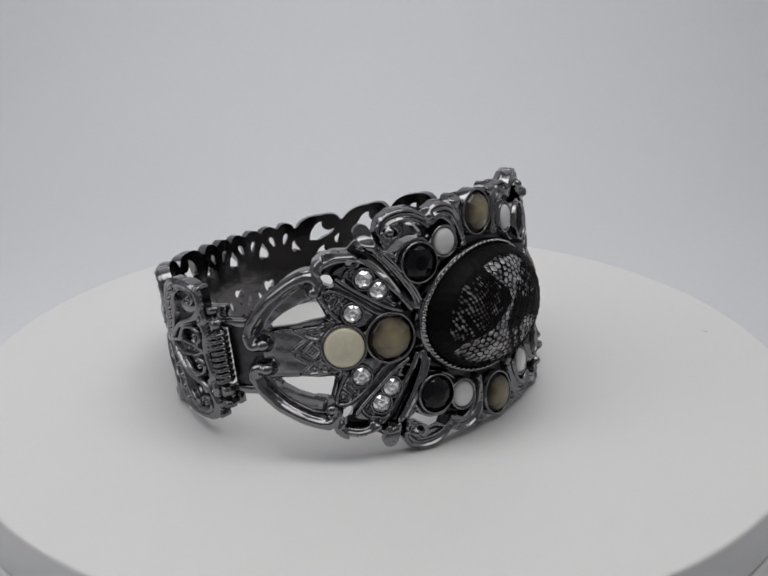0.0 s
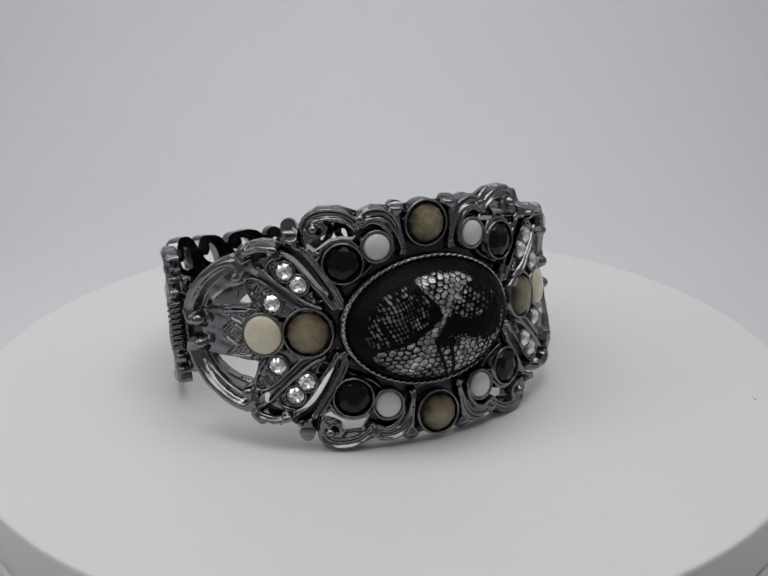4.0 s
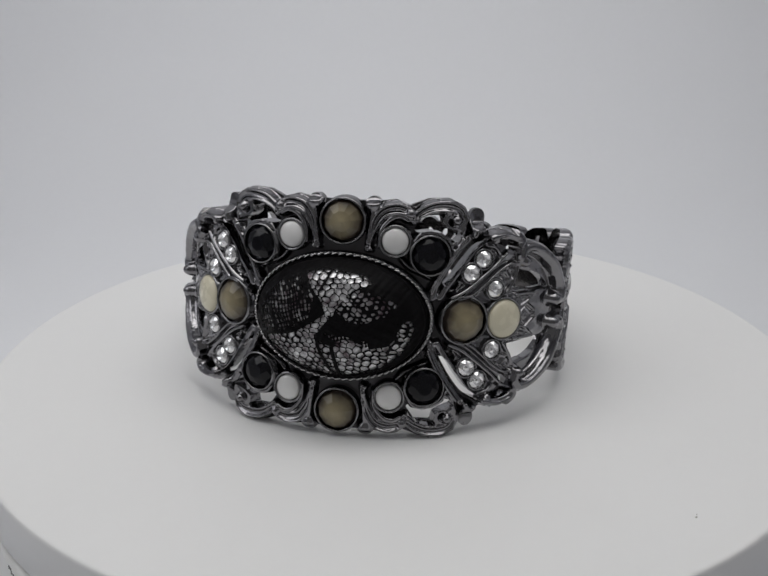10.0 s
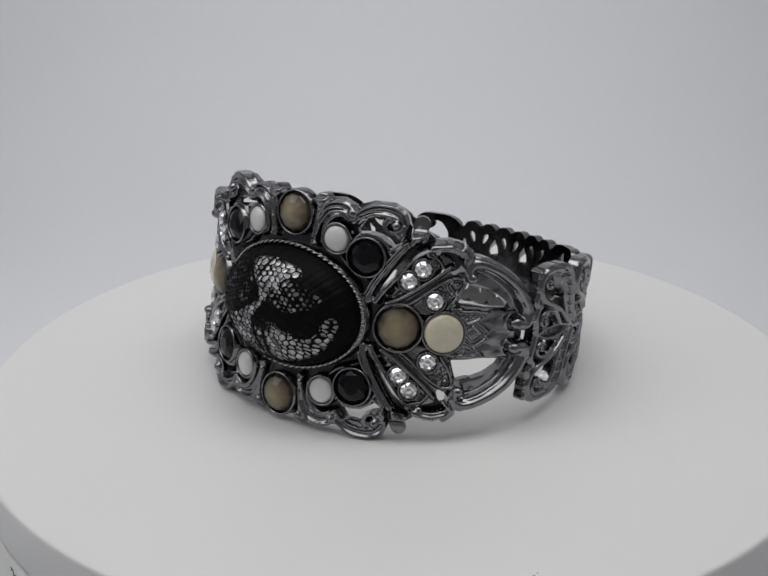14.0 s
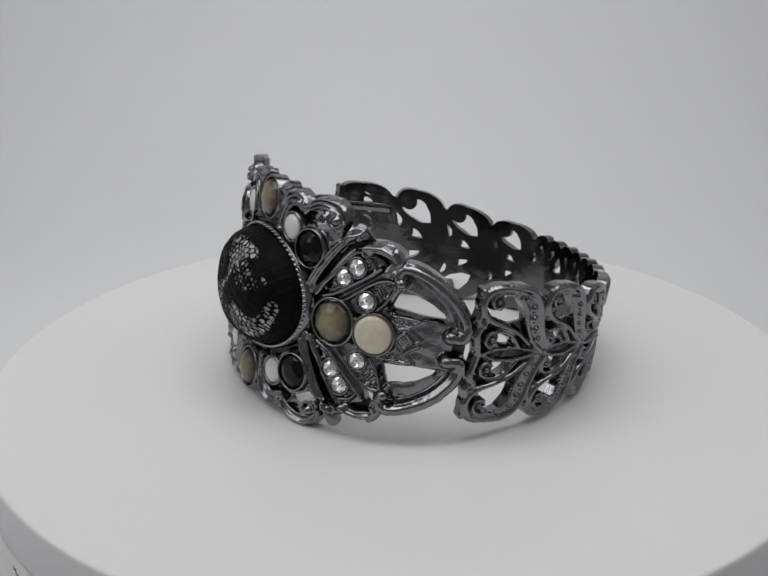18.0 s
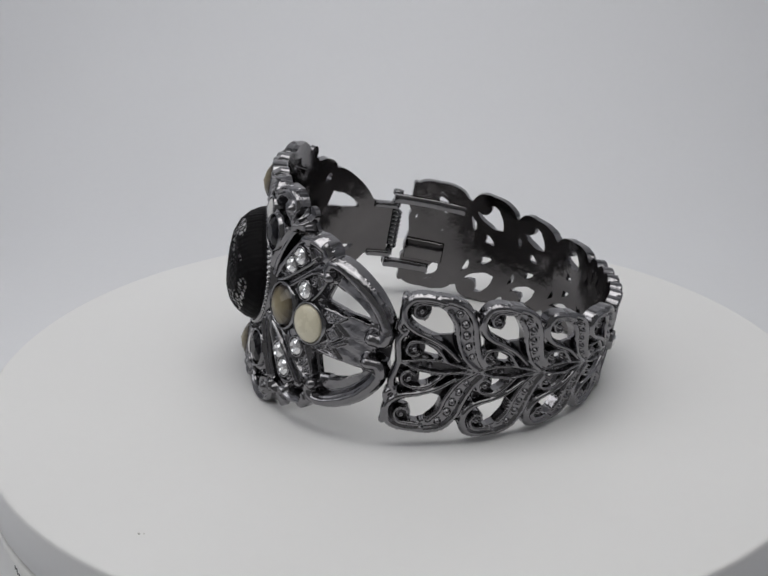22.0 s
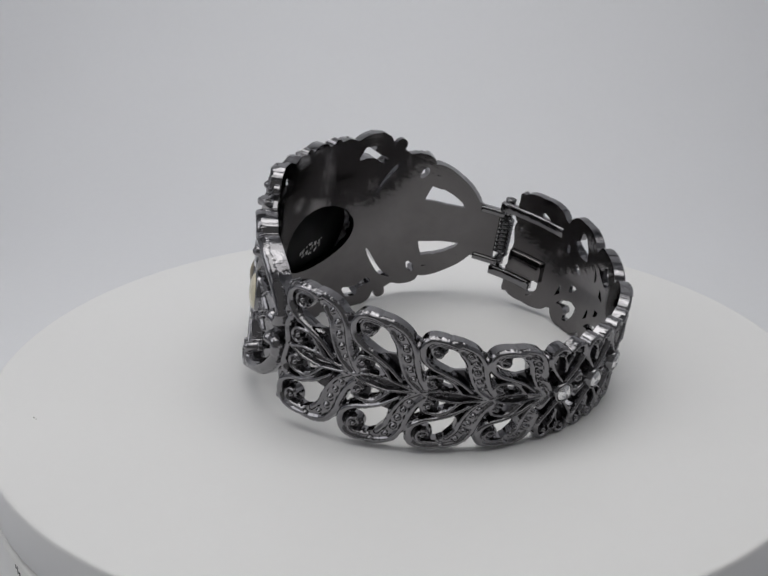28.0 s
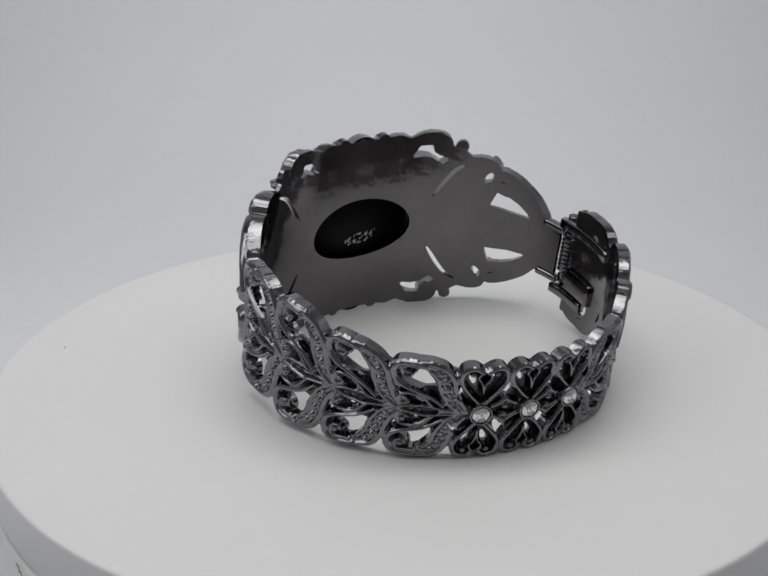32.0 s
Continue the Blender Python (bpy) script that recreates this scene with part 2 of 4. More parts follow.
                ph.append((H[i0, j0] + H[i1, j1]) / 2)
            return cross[key]

        for i, j in zip(*np.nonzero((count > 0) & (count < 4))):
            c = [(i, j), (i + 1, j), (i + 1, j + 1), (i, j + 1)]
            poly, gone = [], None
            outs = []
            for k in range(4):
                a, b = c[k], c[(k + 1) % 4]
                if ins[a]:
                    poly.append(int(idx[a]))
                if ins[a] != ins[b]:
                    x = crossing(a, b)
                    poly.append(x)
                    outs.append((x, bool(ins[a])))
            polys.append(poly)
            for k, (x, leaving) in enumerate(outs):
                if leaving:
                    rims.append((x, outs[(k + 1) % len(outs)][0]))
        pu, pv, ph = np.array(pu), np.array(pv), np.array(ph)
        n = len(pu)
        front, rear = where(pu, pv, ph), where(pu, pv, back(pu, pv) if callable(back) else np.full(n, back))
        edge = sorted({x for r in rims for x in r})
        e = {x: k for k, x in enumerate(edge)}
        verts = np.concatenate([front, rear, front[edge], rear[edge]])
        ne = len(edge)
        face = quads + polys
        faces = face + [[n + x for x in reversed(f)] for f in face]
        faces += [[2 * n + e[b], 2 * n + e[a], 2 * n + ne + e[a], 2 * n + ne + e[b]] for a, b in rims]
        me = mesh_from(name, verts.tolist(), faces)
        slots = np.zeros(len(faces), np.int32)
        # the inner face has its own metal; sunk ground is coloured dark like shade
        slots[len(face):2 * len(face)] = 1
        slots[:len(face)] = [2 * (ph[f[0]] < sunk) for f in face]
        me.polygons.foreach_set("material_index", slots)
        return me


def revolve(profile, n=28, sx=1.0, sy=1.0, closed=False, turns=None):
    """A bmesh turned round z; profile rows are (radius, height) in mm, from the outside in or bottom up."""
    bm = bmesh.new()
    rings = []
    for r, z in profile:
        if r < 1e-6:
            rings.append([bm.verts.new((0, 0, z * MM))])
        else:
            rings.append([bm.verts.new((r * sx * math.cos(2 * math.pi * k / n) * MM, r * sy * math.sin(2 * math.pi * k / n) * MM, z * MM)) for k in range(n)])
    pairs = list(zip(rings, rings[1:])) + ([(rings[-1], rings[0])] if closed else [])
    for a, b in pairs:
        for k in range(n):
            f = [a[k % len(a)], a[(k + 1) % len(a)], b[(k + 1) % len(b)], b[k % len(b)]]
            f = [x for i, x in enumerate(f) if x not in f[:i]]
            if len(f) > 2:
                bm.faces.new(f)
    bmesh.ops.recalc_face_normals(bm, faces=bm.faces)
    return bm


def tube(pts, r, n=8, closed=False):
    """A bmesh tube along 3D points in metres; r in mm, one or one a point."""
    p = [Vector(q) for q in pts]
    rr = [r] * len(p) if isinstance(r, (int, float)) else list(r)
    bm, rings, up = bmesh.new(), [], Vector((0.13, 0.21, 0.97)).normalized()
    for i, q in enumerate(p):
        a = p[(i - 1) % len(p)] if closed or i else p[0]
        b = p[(i + 1) % len(p)] if closed or i < len(p) - 1 else p[-1]
        d = (b - a).normalized()
        x = (up - d * up.dot(d)).normalized()
        up = x
        y = d.cross(x)
        rings.append([bm.verts.new(q + (x * math.cos(2 * math.pi * k / n) + y * math.sin(2 * math.pi * k / n)) * rr[i] * MM) for k in range(n)])
    last = len(rings) if closed else len(rings) - 1
    for i in range(last):
        a, b = rings[i], rings[(i + 1) % len(rings)]
        for k in range(n):
            bm.faces.new((a[k], a[(k + 1) % n], b[(k + 1) % n], b[k]))
    if not closed:
        bm.faces.new(rings[0][::-1])
        bm.faces.new(rings[-1])
    bmesh.ops.recalc_face_normals(bm, faces=bm.faces)
    return bm


def box(sx, sy, sz, bevel=0.0, at=(0, 0, 0)):
    bm = bmesh.new()
    bmesh.ops.create_cube(bm, size=1.0)
    bmesh.ops.scale(bm, vec=(sx, sy, sz), verts=bm.verts)
    bmesh.ops.translate(bm, vec=at, verts=bm.verts)
    if bevel:
        bmesh.ops.bevel(bm, geom=bm.edges[:], offset=bevel, segments=2, affect="EDGES")
    return bm


# ---------------------------------------------------------------- setting: sweep of paper, added tent panels, turntable


def backdrop():
    """Paper that runs from the floor up the back in one sweep."""
    prof = [(-0.42, -0.045), (0.20, -0.045)]
    for k in range(1, 13):
        a = math.radians(90 * k / 12)
        prof.append((0.20 + 0.16 * math.sin(a), -0.045 + 0.16 * (1 - math.cos(a))))
    prof.append((0.36, 0.56))
    verts, faces = [], []
    for x in (-0.48, 0.48):
        verts += [(x, y, z) for y, z in prof]
    n = len(prof)
    faces = [(k, k + n, k + n + 1, k + 1) for k in range(n - 1)]
    me = mesh_from("backdrop", verts, faces)
    ob = part("backdrop", me, PAPER)
    solid = ob.modifiers.new("thickness", "SOLIDIFY")
    solid.thickness, solid.offset = 0.0006, -1.0
    tagged(ob, "pale grey seamless paper sweep behind the turntable", "backdrop", kind="structure")
    # side walls and ceiling lie out of view, added to enclose the light
    for name, sx, sy, sz, at in (("wall_left", 0.01, 1.0, 0.66, (-0.487, -0.02, 0.27)), ("wall_right", 0.01, 1.0, 0.66, (0.487, -0.02, 0.27)),
                                 ("ceiling", 0.96, 1.0, 0.01, (0.0, -0.02, 0.60))):
        w = part(name, box(sx, sy, sz, at=at), PAPER)
        tagged(w, "unseen white panel added to enclose and bounce the light", "tent wall", kind="structure")


backdrop()

PLATTER_R, PLATTER_H = 0.07153, 0.0087
TABLE = -0.00047
turntable = tagged(new("turntable"), "white round motorised display turntable under the bracelet", "turntable")


def turntable_parts():
    prof = [(0, 0), (PLATTER_R / MM - 0.7, 0), (PLATTER_R / MM - 0.3, -0.08), (PLATTER_R / MM - 0.06, -0.3), (PLATTER_R / MM, -0.8),
            (PLATTER_R / MM, -PLATTER_H / MM + 0.4), (PLATTER_R / MM - 0.4, -PLATTER_H / MM), (0, -PLATTER_H / MM)]
    bm = revolve(prof[::-1], 160)
    platter = part("platter", bm, PLATTER_WHITE, turntable, "smooth white turning plate")
    for x, y, r in ((3.6, -63.1, 0.24), (4.2, -62.7, 0.10)):
        speck = revolve([(0, 0.12), (r * 0.7, 0.1), (r, 0.0), (0, -0.02)], 7, 1.0, 0.7)
        bmesh.ops.translate(speck, vec=(x * MM, y * MM, 0), verts=speck.verts)
        part("dust_speck", speck, DUST, platter, "speck of grey dust")
    rb = PLATTER_R / MM + 0.45
    prof = [(0, -PLATTER_H / MM - 0.5), (rb - 0.6, -PLATTER_H / MM - 0.5), (rb - 0.15, -PLATTER_H / MM - 0.65), (rb, -PLATTER_H / MM - 1.2), (rb, -43.5), (rb - 1, -44.8), (0, -44.8)]
    base = part("base", revolve(prof[::-1], 160), BASE_WHITE, turntable, "white drum-shaped base")
    for k, (turn, drop, tall) in enumerate(((-140.0, 10.2, 0.8), (-139.5, 10.5, 1.5), (-139.0, 10.9, 0.9), (-138.2, 11.4, 1.2))):
        bar = part("label_bar", box(0.24 * MM, 0.12 * MM, 0.75 * tall * MM), INK, base, "small dark printed mark")
        a = radians(turn)
        bar.matrix_basis = pose(rb * MM * math.cos(a), rb * MM * math.sin(a), -drop * MM, 0, 0, turn + 90)
    return platter, base


platter, turntable_base = turntable_parts()
turntable.location = (0.0, 0.0, TABLE)

# ---------------------------------------------------------------- bracelet
bracelet = tagged(new("bracelet"), "gunmetal hinged cuff bracelet with lace lens standing on the turntable", "bracelet")


def plate_mesh():
    """Front plate, drawn for one quarter and unfolded."""
    g = Relief(0.0, 42.6, 0.0, 19.6, 0.12)
    body = g.polygon([(-2, -2), (-2, 17.5), (2.5, 17.5), (5.6, 17.6), (7.6, 17.9), (9.8, 17.1), (12.6, 18.2), (15.6, 18.3), (17.4, 17.2), (18.2, 15.4), (18.7, 14.6), (21.0, 14.6),
                      (22.2, 13.7), (24.4, 14.0), (27.2, 13.0), (27.7, 11.6), (27.2, 9.6), (27.8, 8.4), (26.9, 6.2), (26.3, 4.4), (27.0, 4.15), (31.2, 3.9), (36.0, 3.8), (38.2, 3.2), (38.2, -2)])
    g.field(body + 0.35, 0.2)
    # raised wing with two leaves of stones, and the strap
    g.field(np.minimum(body, g.polygon([(15.6, 2.4), (24.0, 2.4), (26.6, 4.4), (27.6, 8.2), (26.6, 9.2), (24.6, 11.6), (21.8, 12.4), (18.6, 8.8)])), 1.35)
    g.field(np.minimum(body, g.polygon([(25.0, -2), (25.0, 3.6), (27.0, 4.1), (36.5, 3.8), (36.5, -2)])), 1.2)
    # bars beside the slit, one on either side
    g.stroke([(13.4, 3.6), (13.7, 5.2), (14.7, 7.3), (16.7, 10.6), (18.6, 13.0), (20.6, 14.0)], 0.66, 1.1, 1.1, dip=0.25)
    g.stroke([(14.5, 3.6), (15.6, 5.5), (17.2, 7.7), (19.0, 10.4), (20.8, 12.2), (22.6, 13.1)], 0.60, 1.1, 1.0, dip=0.2)
    g.stroke([(13.0, 4.6), (13.9, 6.8), (15.9, 10.2), (17.6, 12.6)], 0.3, 1.6, 1.0)
    # ridges that part the leaves
    g.stroke([(16.2, 3.7), (18.2, 4.7), (20.6, 6.6), (22.9, 8.6), (24.6, 10.3)], 0.44, 1.3, 1.1)
    g.stroke([(17.4, 3.3), (19.4, 3.9), (21.2, 5.4), (23.4, 7.4), (25.4, 8.6), (26.7, 8.6)], 0.34, 1.3, 0.85)
    g.stroke([(21.4, 11.6), (22.8, 11.2), (23.6, 10.0), (23.0, 8.9)], 0.32, 1.2, 0.9)
    g.stroke([(24.9, 3.9), (26.0, 5.4), (26.8, 7.2), (26.9, 8.2)], 0.36, 1.2, 0.95)
    for k in range(6):
        g.ball(16.9 + 0.45 * k, 4.9 + 0.52 * k, 0.31, 1.35, 0.5)
        g.ball(24.9 + 0.26 * k, 7.4 - 0.34 * k, 0.28, 1.35, 0.5)
    for q in ((16.2, 4.7), (17.3, 6.1), (24.2, 7.1), (25.3, 7.9), (26.1, 7.7), (25.5, 6.0), (22.1, 10.8), (22.6, 10.2), (24.3, 6.1), (20.9, 5.0)):
        g.ball(*q, 0.33, 1.35, 0.5)
    # corner curl: a hollow ribbon with a ridge on either side, rolled up on itself
    g.stroke([(10.2, 15.0, 0.45), (10.8, 16.1, 0.75), (12.6, 17.2, 0.95), (14.8, 17.5, 1.05), (16.7, 17.0, 1.0), (17.4, 15.8, 0.9), (17.1, 14.6, 0.8)], 0.8, 1.35, 0.95, flat=0.25, dip=0.75)
    g.stroke([(17.2, 15.0, 0.75), (16.4, 14.1, 0.7), (15.2, 14.3, 0.62), (14.7, 15.3, 0.6), (15.3, 16.3, 0.55)], 0.6, 1.3, 0.9, dip=0.3)
    g.ball(16.4, 15.5, 0.85, 1.5, 1.3)
    g.stroke([(17.6, 14.2, 0.5), (16.9, 12.6, 0.5), (15.9, 11.6, 0.4)], 0.5, 1.3, 0.9)
    # ribbon round the white stone
    g.stroke([(3.7, 10.6, 0.4), (4.1, 12.8, 0.55), (4.8, 14.9, 0.75), (6.0, 16.5, 0.95), (8.0, 17.0, 1.0), (9.6, 16.4, 0.8), (10.2, 15.3, 0.5)], 0.8, 1.4, 0.9, flat=0.25, dip=0.8)
    g.stroke([(5.4, 11.2, 0.4), (5.6, 13.6, 0.48), (6.8, 15.3, 0.52), (8.3, 15.8, 0.5), (9.4, 15.2, 0.4)], 0.34, 1.2, 0.9)
    g.ball(9.8, 16.3, 0.85, 1.4, 1.0)
    g.ball(4.35, 17.4, 1.2, 1.3, 0.9)
    g.stroke([(4.3, 16.2, 0.42), (4.1, 14.5, 0.45), (3.9, 11.6, 0.42)], 0.4, 1.2, 0.8)
    g.ball(4.2, 10.7, 0.5, 1.2, 0.9)
    # collar of the black stone
    g.stroke([(10.4, 12.2, 0.4), (11.4, 13.3, 0.5), (13.2, 13.5, 0.55), (15.2, 12.6, 0.5), (16.0, 11.0, 0.4)], 0.5, 1.2, 1.0)
    g.stroke([(8.6, 9.4, 0.3), (9.8, 8.2, 0.35), (11.4, 7.4, 0.35), (13.0, 6.6, 0.3)], 0.35, 0.9, 0.7)
    # blunt tab at the corner
    g.stroke([(19.4, 14.2, 1.0), (19.7, 15.2, 1.15), (20.0, 16.0, 1.2)], 1.1, 1.6, 1.2, flat=0.4)
    g.stroke([(19.0, 13.2, 0.5), (19.4, 14.6, 0.5), (19.6, 15.8, 0.4)], 0.5, 2.0, 1.1)
    # crook at the wing's end
    g.stroke([(21.9, 12.8, 0.7), (23.0, 13.2, 0.85), (24.6, 13.3, 0.95), (26.2, 12.9, 1.0), (27.0, 12.1, 0.9), (26.7, 11.4, 0.7)], 0.9, 1.7, 1.3, flat=0.15)
    g.groove([(23.0, 12.8), (24.6, 12.9), (26.2, 12.4)], 0.25, 0.35)
    g.ball(22.6, 12.4, 0.75, 1.7, 1.0)
    # arm that loops to the strap's end
    g.stroke([(27.7, 8.9, 0.95), (27.2, 9.9, 0.95), (27.9, 11.0, 1.05), (29.4, 11.0, 1.15), (31.9, 10.0, 1.2), (34.8, 8.0, 1.2), (37.0, 5.2, 1.2), (37.7, 3.0, 1.2), (37.0, 1.8, 1.1)], 1.0, 0.9, 2.1, flat=0.1)
    g.groove([(28.6, 10.4), (29.8, 10.3), (31.7, 9.4), (34.3, 7.5), (36.4, 4.9), (37.1, 3.2)], 0.28, 0.3)
    g.stroke([(37.9, 3.4, 1.0), (37.4, 1.9, 1.15), (36.0, 1.95, 1.25)], 1.1, 1.2, 2.0)
    g.ball(35.8, 1.95, 1.25, 1.4, 2.0)
    g.ball(27.8, 8.9, 1.05, 1.6, 1.8)
    # low ledge inside the arm
    g.stroke([(28.6, 8.6, 1.2), (31.4, 8.0, 1.4), (33.7, 6.5, 1.4), (35.5, 4.9, 1.2), (36.5, 3.8, 0.9)], 0.9, 0.5, 0.5, flat=0.5)
    # star on the strap
    g.stroke([(27.9, 0.0), (29.3, 1.3), (30.7, 0.0)], 0.24, 1.2, 0.55, steps=1, solid=False)
    g.stroke([(28.6, 0.0), (29.3, 0.65), (30.0, 0.0)], 0.2, 1.2, 0.45, steps=1, solid=False)
    g.stroke([(27.2, 3.5), (31.3, 3.5), (29.5, 2.0), (31.7, 0.5), (31.2, 0.0)], 0.24, 1.2, 0.5, steps=1, solid=False)
    g.stroke([(27.4, 2.4), (28.3, 1.5), (29.5, 2.0)], 0.22, 1.2, 0.45, steps=1, solid=False)
    g.ball(29.3, 0.0, 0.3, 1.25, 0.5, solid=False)
    for q in ((27.8, 2.9), (28.6, 2.7), (29.4, 2.8), (28.2, 2.2), (30.1, 3.0), (27.6, 1.0), (27.3, 1.7)):
        g.ball(*q, 0.26, 1.25, 0.4, solid=False)
    # the relief falls away towards the outer rim
    fall = np.interp(body, (-1.3, -0.5, 0.9), (0.5, 1.0, 4.0))
    g.H = np.where((g.V > 11.0) & (g.U < 26.0), np.minimum(g.H, fall), g.H)
    # openings
    hole = g.polygon([(10.8, 13.9), (12.6, 14.2), (14.4, 13.9), (16.4, 12.6), (17.1, 13.2), (15.4, 13.8), (14.3, 14.5), (14.0, 15.7), (12.0, 15.6)])
    g.M = np.minimum(g.M, -hole - 0.35)
    g.cut([(15.2, 5.6, 0.16), (16.2, 7.1, 0.36), (17.9, 9.6, 0.42), (19.6, 11.5, 0.38), (21.6, 12.5, 0.16)], 0.4)
    g.cut([(25.3, 9.5, 0.4), (25.9, 10.3, 0.72), (26.2, 10.9, 0.5)], 0.5)
    hole = g.polygon([(27.2, 4.6), (28.0, 6.0), (29.0, 7.0), (30.2, 7.2), (32.4, 6.4), (34.4, 5.1), (35.1, 4.1), (31.2, 4.1)])
    g.M = np.minimum(g.M, -hole)
    oval = 1 - np.hypot(g.U / 11.0, g.V / 6.1)
    g.M = np.minimum(g.M, -oval * 6)
    g.mirrored()
    # the strap runs on to the hinge on one side
    g.U, g.V = np.meshgrid(g.u, g.v, indexing="ij")
    g.M = np.maximum(g.M, g.polygon([(-35.4, 7.0), (-35.4, -7.0), (-38.6, -6.0), (-42.4, -5.3), (-42.4, 4.8), (-38.6, 5.8)]))
    g.H += 0.035 * np.sin(g.u[:, None] * 1.3 + 1.1 + g.v[None, :] * 0.9) * np.sin(g.v[None, :] * 1.9 - g.u[:, None] * 0.6)

    def behind(u, v):
        """The middle of the plate is cast thicker than its wings."""
        q = np.clip((np.hypot(u, v * 1.1) - 8.0) / 20.0, 0, 1)
        return -1.0 + 0.6 * q * q * (3 - 2 * q)

    def narrowed(u, v, w):
        """The arms draw closer together towards the hinge."""
        q = np.clip((-u - 28.0) / 8.0, 0, 1)
        return place(u, v * (1 - 0.05 * q * q * (3 - 2 * q)), w)

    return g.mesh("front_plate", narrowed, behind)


HEART = 7.3
LEAVES = (0.0, 11.2, 21.3, 30.9, 39.95)      # where each leaf scroll starts, from the open end
BAND_HALF = LEAVES[4] + 1.5 * HEART


# plan of the band, hinged a little open: an oval of its own, arc counted from its crown to the open end
_t = np.linspace(-2.6, 2.6, 3001)
_bx = 0.25 + 31.26 * np.sign(np.sin(_t)) * np.abs(np.sin(_t)) ** (2 / 2.138)
_by = 2.34 + 32.27 * np.sign(np.cos(_t)) * np.abs(np.cos(_t)) ** (2 / 2.138)
_bs = np.concatenate([[0], np.cumsum(np.hypot(np.diff(_bx), np.diff(_by)))])
_bs = _bs - np.interp(0.0, _t, _bs)
_arc = np.linspace(-75.0, 75.0, 1201)
_bx, _by = np.convolve(np.interp(_arc, _bs, _bx), _k, "same"), np.convolve(np.interp(_arc, _bs, _by), _k, "same")
_arc, _bx, _by = _arc[14:-14], _bx[14:-14], _by[14:-14]
_bnx, _bny = -np.gradient(_by), np.gradient(_bx)
_bl = np.hypot(_bnx, _bny)
_bnx, _bny = _bnx / _bl, _bny / _bl
MIDDLE_HEART = 5.2           # arc at the middle heart


def stretched(u):
    """Stretches the leaves on both sides, most towards the hinge, to fit the camera's view."""
    return np.interp(u, (-BAND_HALF, -1.5 * HEART, 1.5 * HEART, BAND_HALF), (-BAND_HALF - 1.4, -1.5 * HEART, 1.5 * HEART, BAND_HALF + 4.4)) + np.clip(u - BAND_HALF, 0, 5) + np.clip(u + BAND_HALF, -5, 0)


def lift(u):
    """Shifts the band's height along its length to fit its outline in view."""
    return np.interp(u, (-BAND_HALF, -20.0, 12.0, BAND_HALF), (-0.45, -0.1, 0.1, -0.3))


def band_place(u, v, w):
    """As place(), along the band: u from its middle heart towards the hinge."""
    u, v, w = np.broadcast_arrays(np.asarray(u, float), np.asarray(v, float), np.asarray(w, float))
    q = np.clip((np.abs(u) - 16.0) / 24.0, 0, 1)
    tall = 0.83 + 0.26 * q * q * (3 - 2 * q)
    a = MIDDLE_HEART - stretched(u)
    w = w - 1.9 * np.exp(-((a + 25.0) / 15.0) ** 2)      # drawn in before the hinge to fit its outline in view
    x = np.interp(a, _arc, _bx) + w * np.interp(a, _arc, _bnx)
    y = np.interp(a, _arc, _by) + w * np.interp(a, _arc, _bny)
    return np.stack([x, y, MID + v * tall + lift(u)], -1) * MM


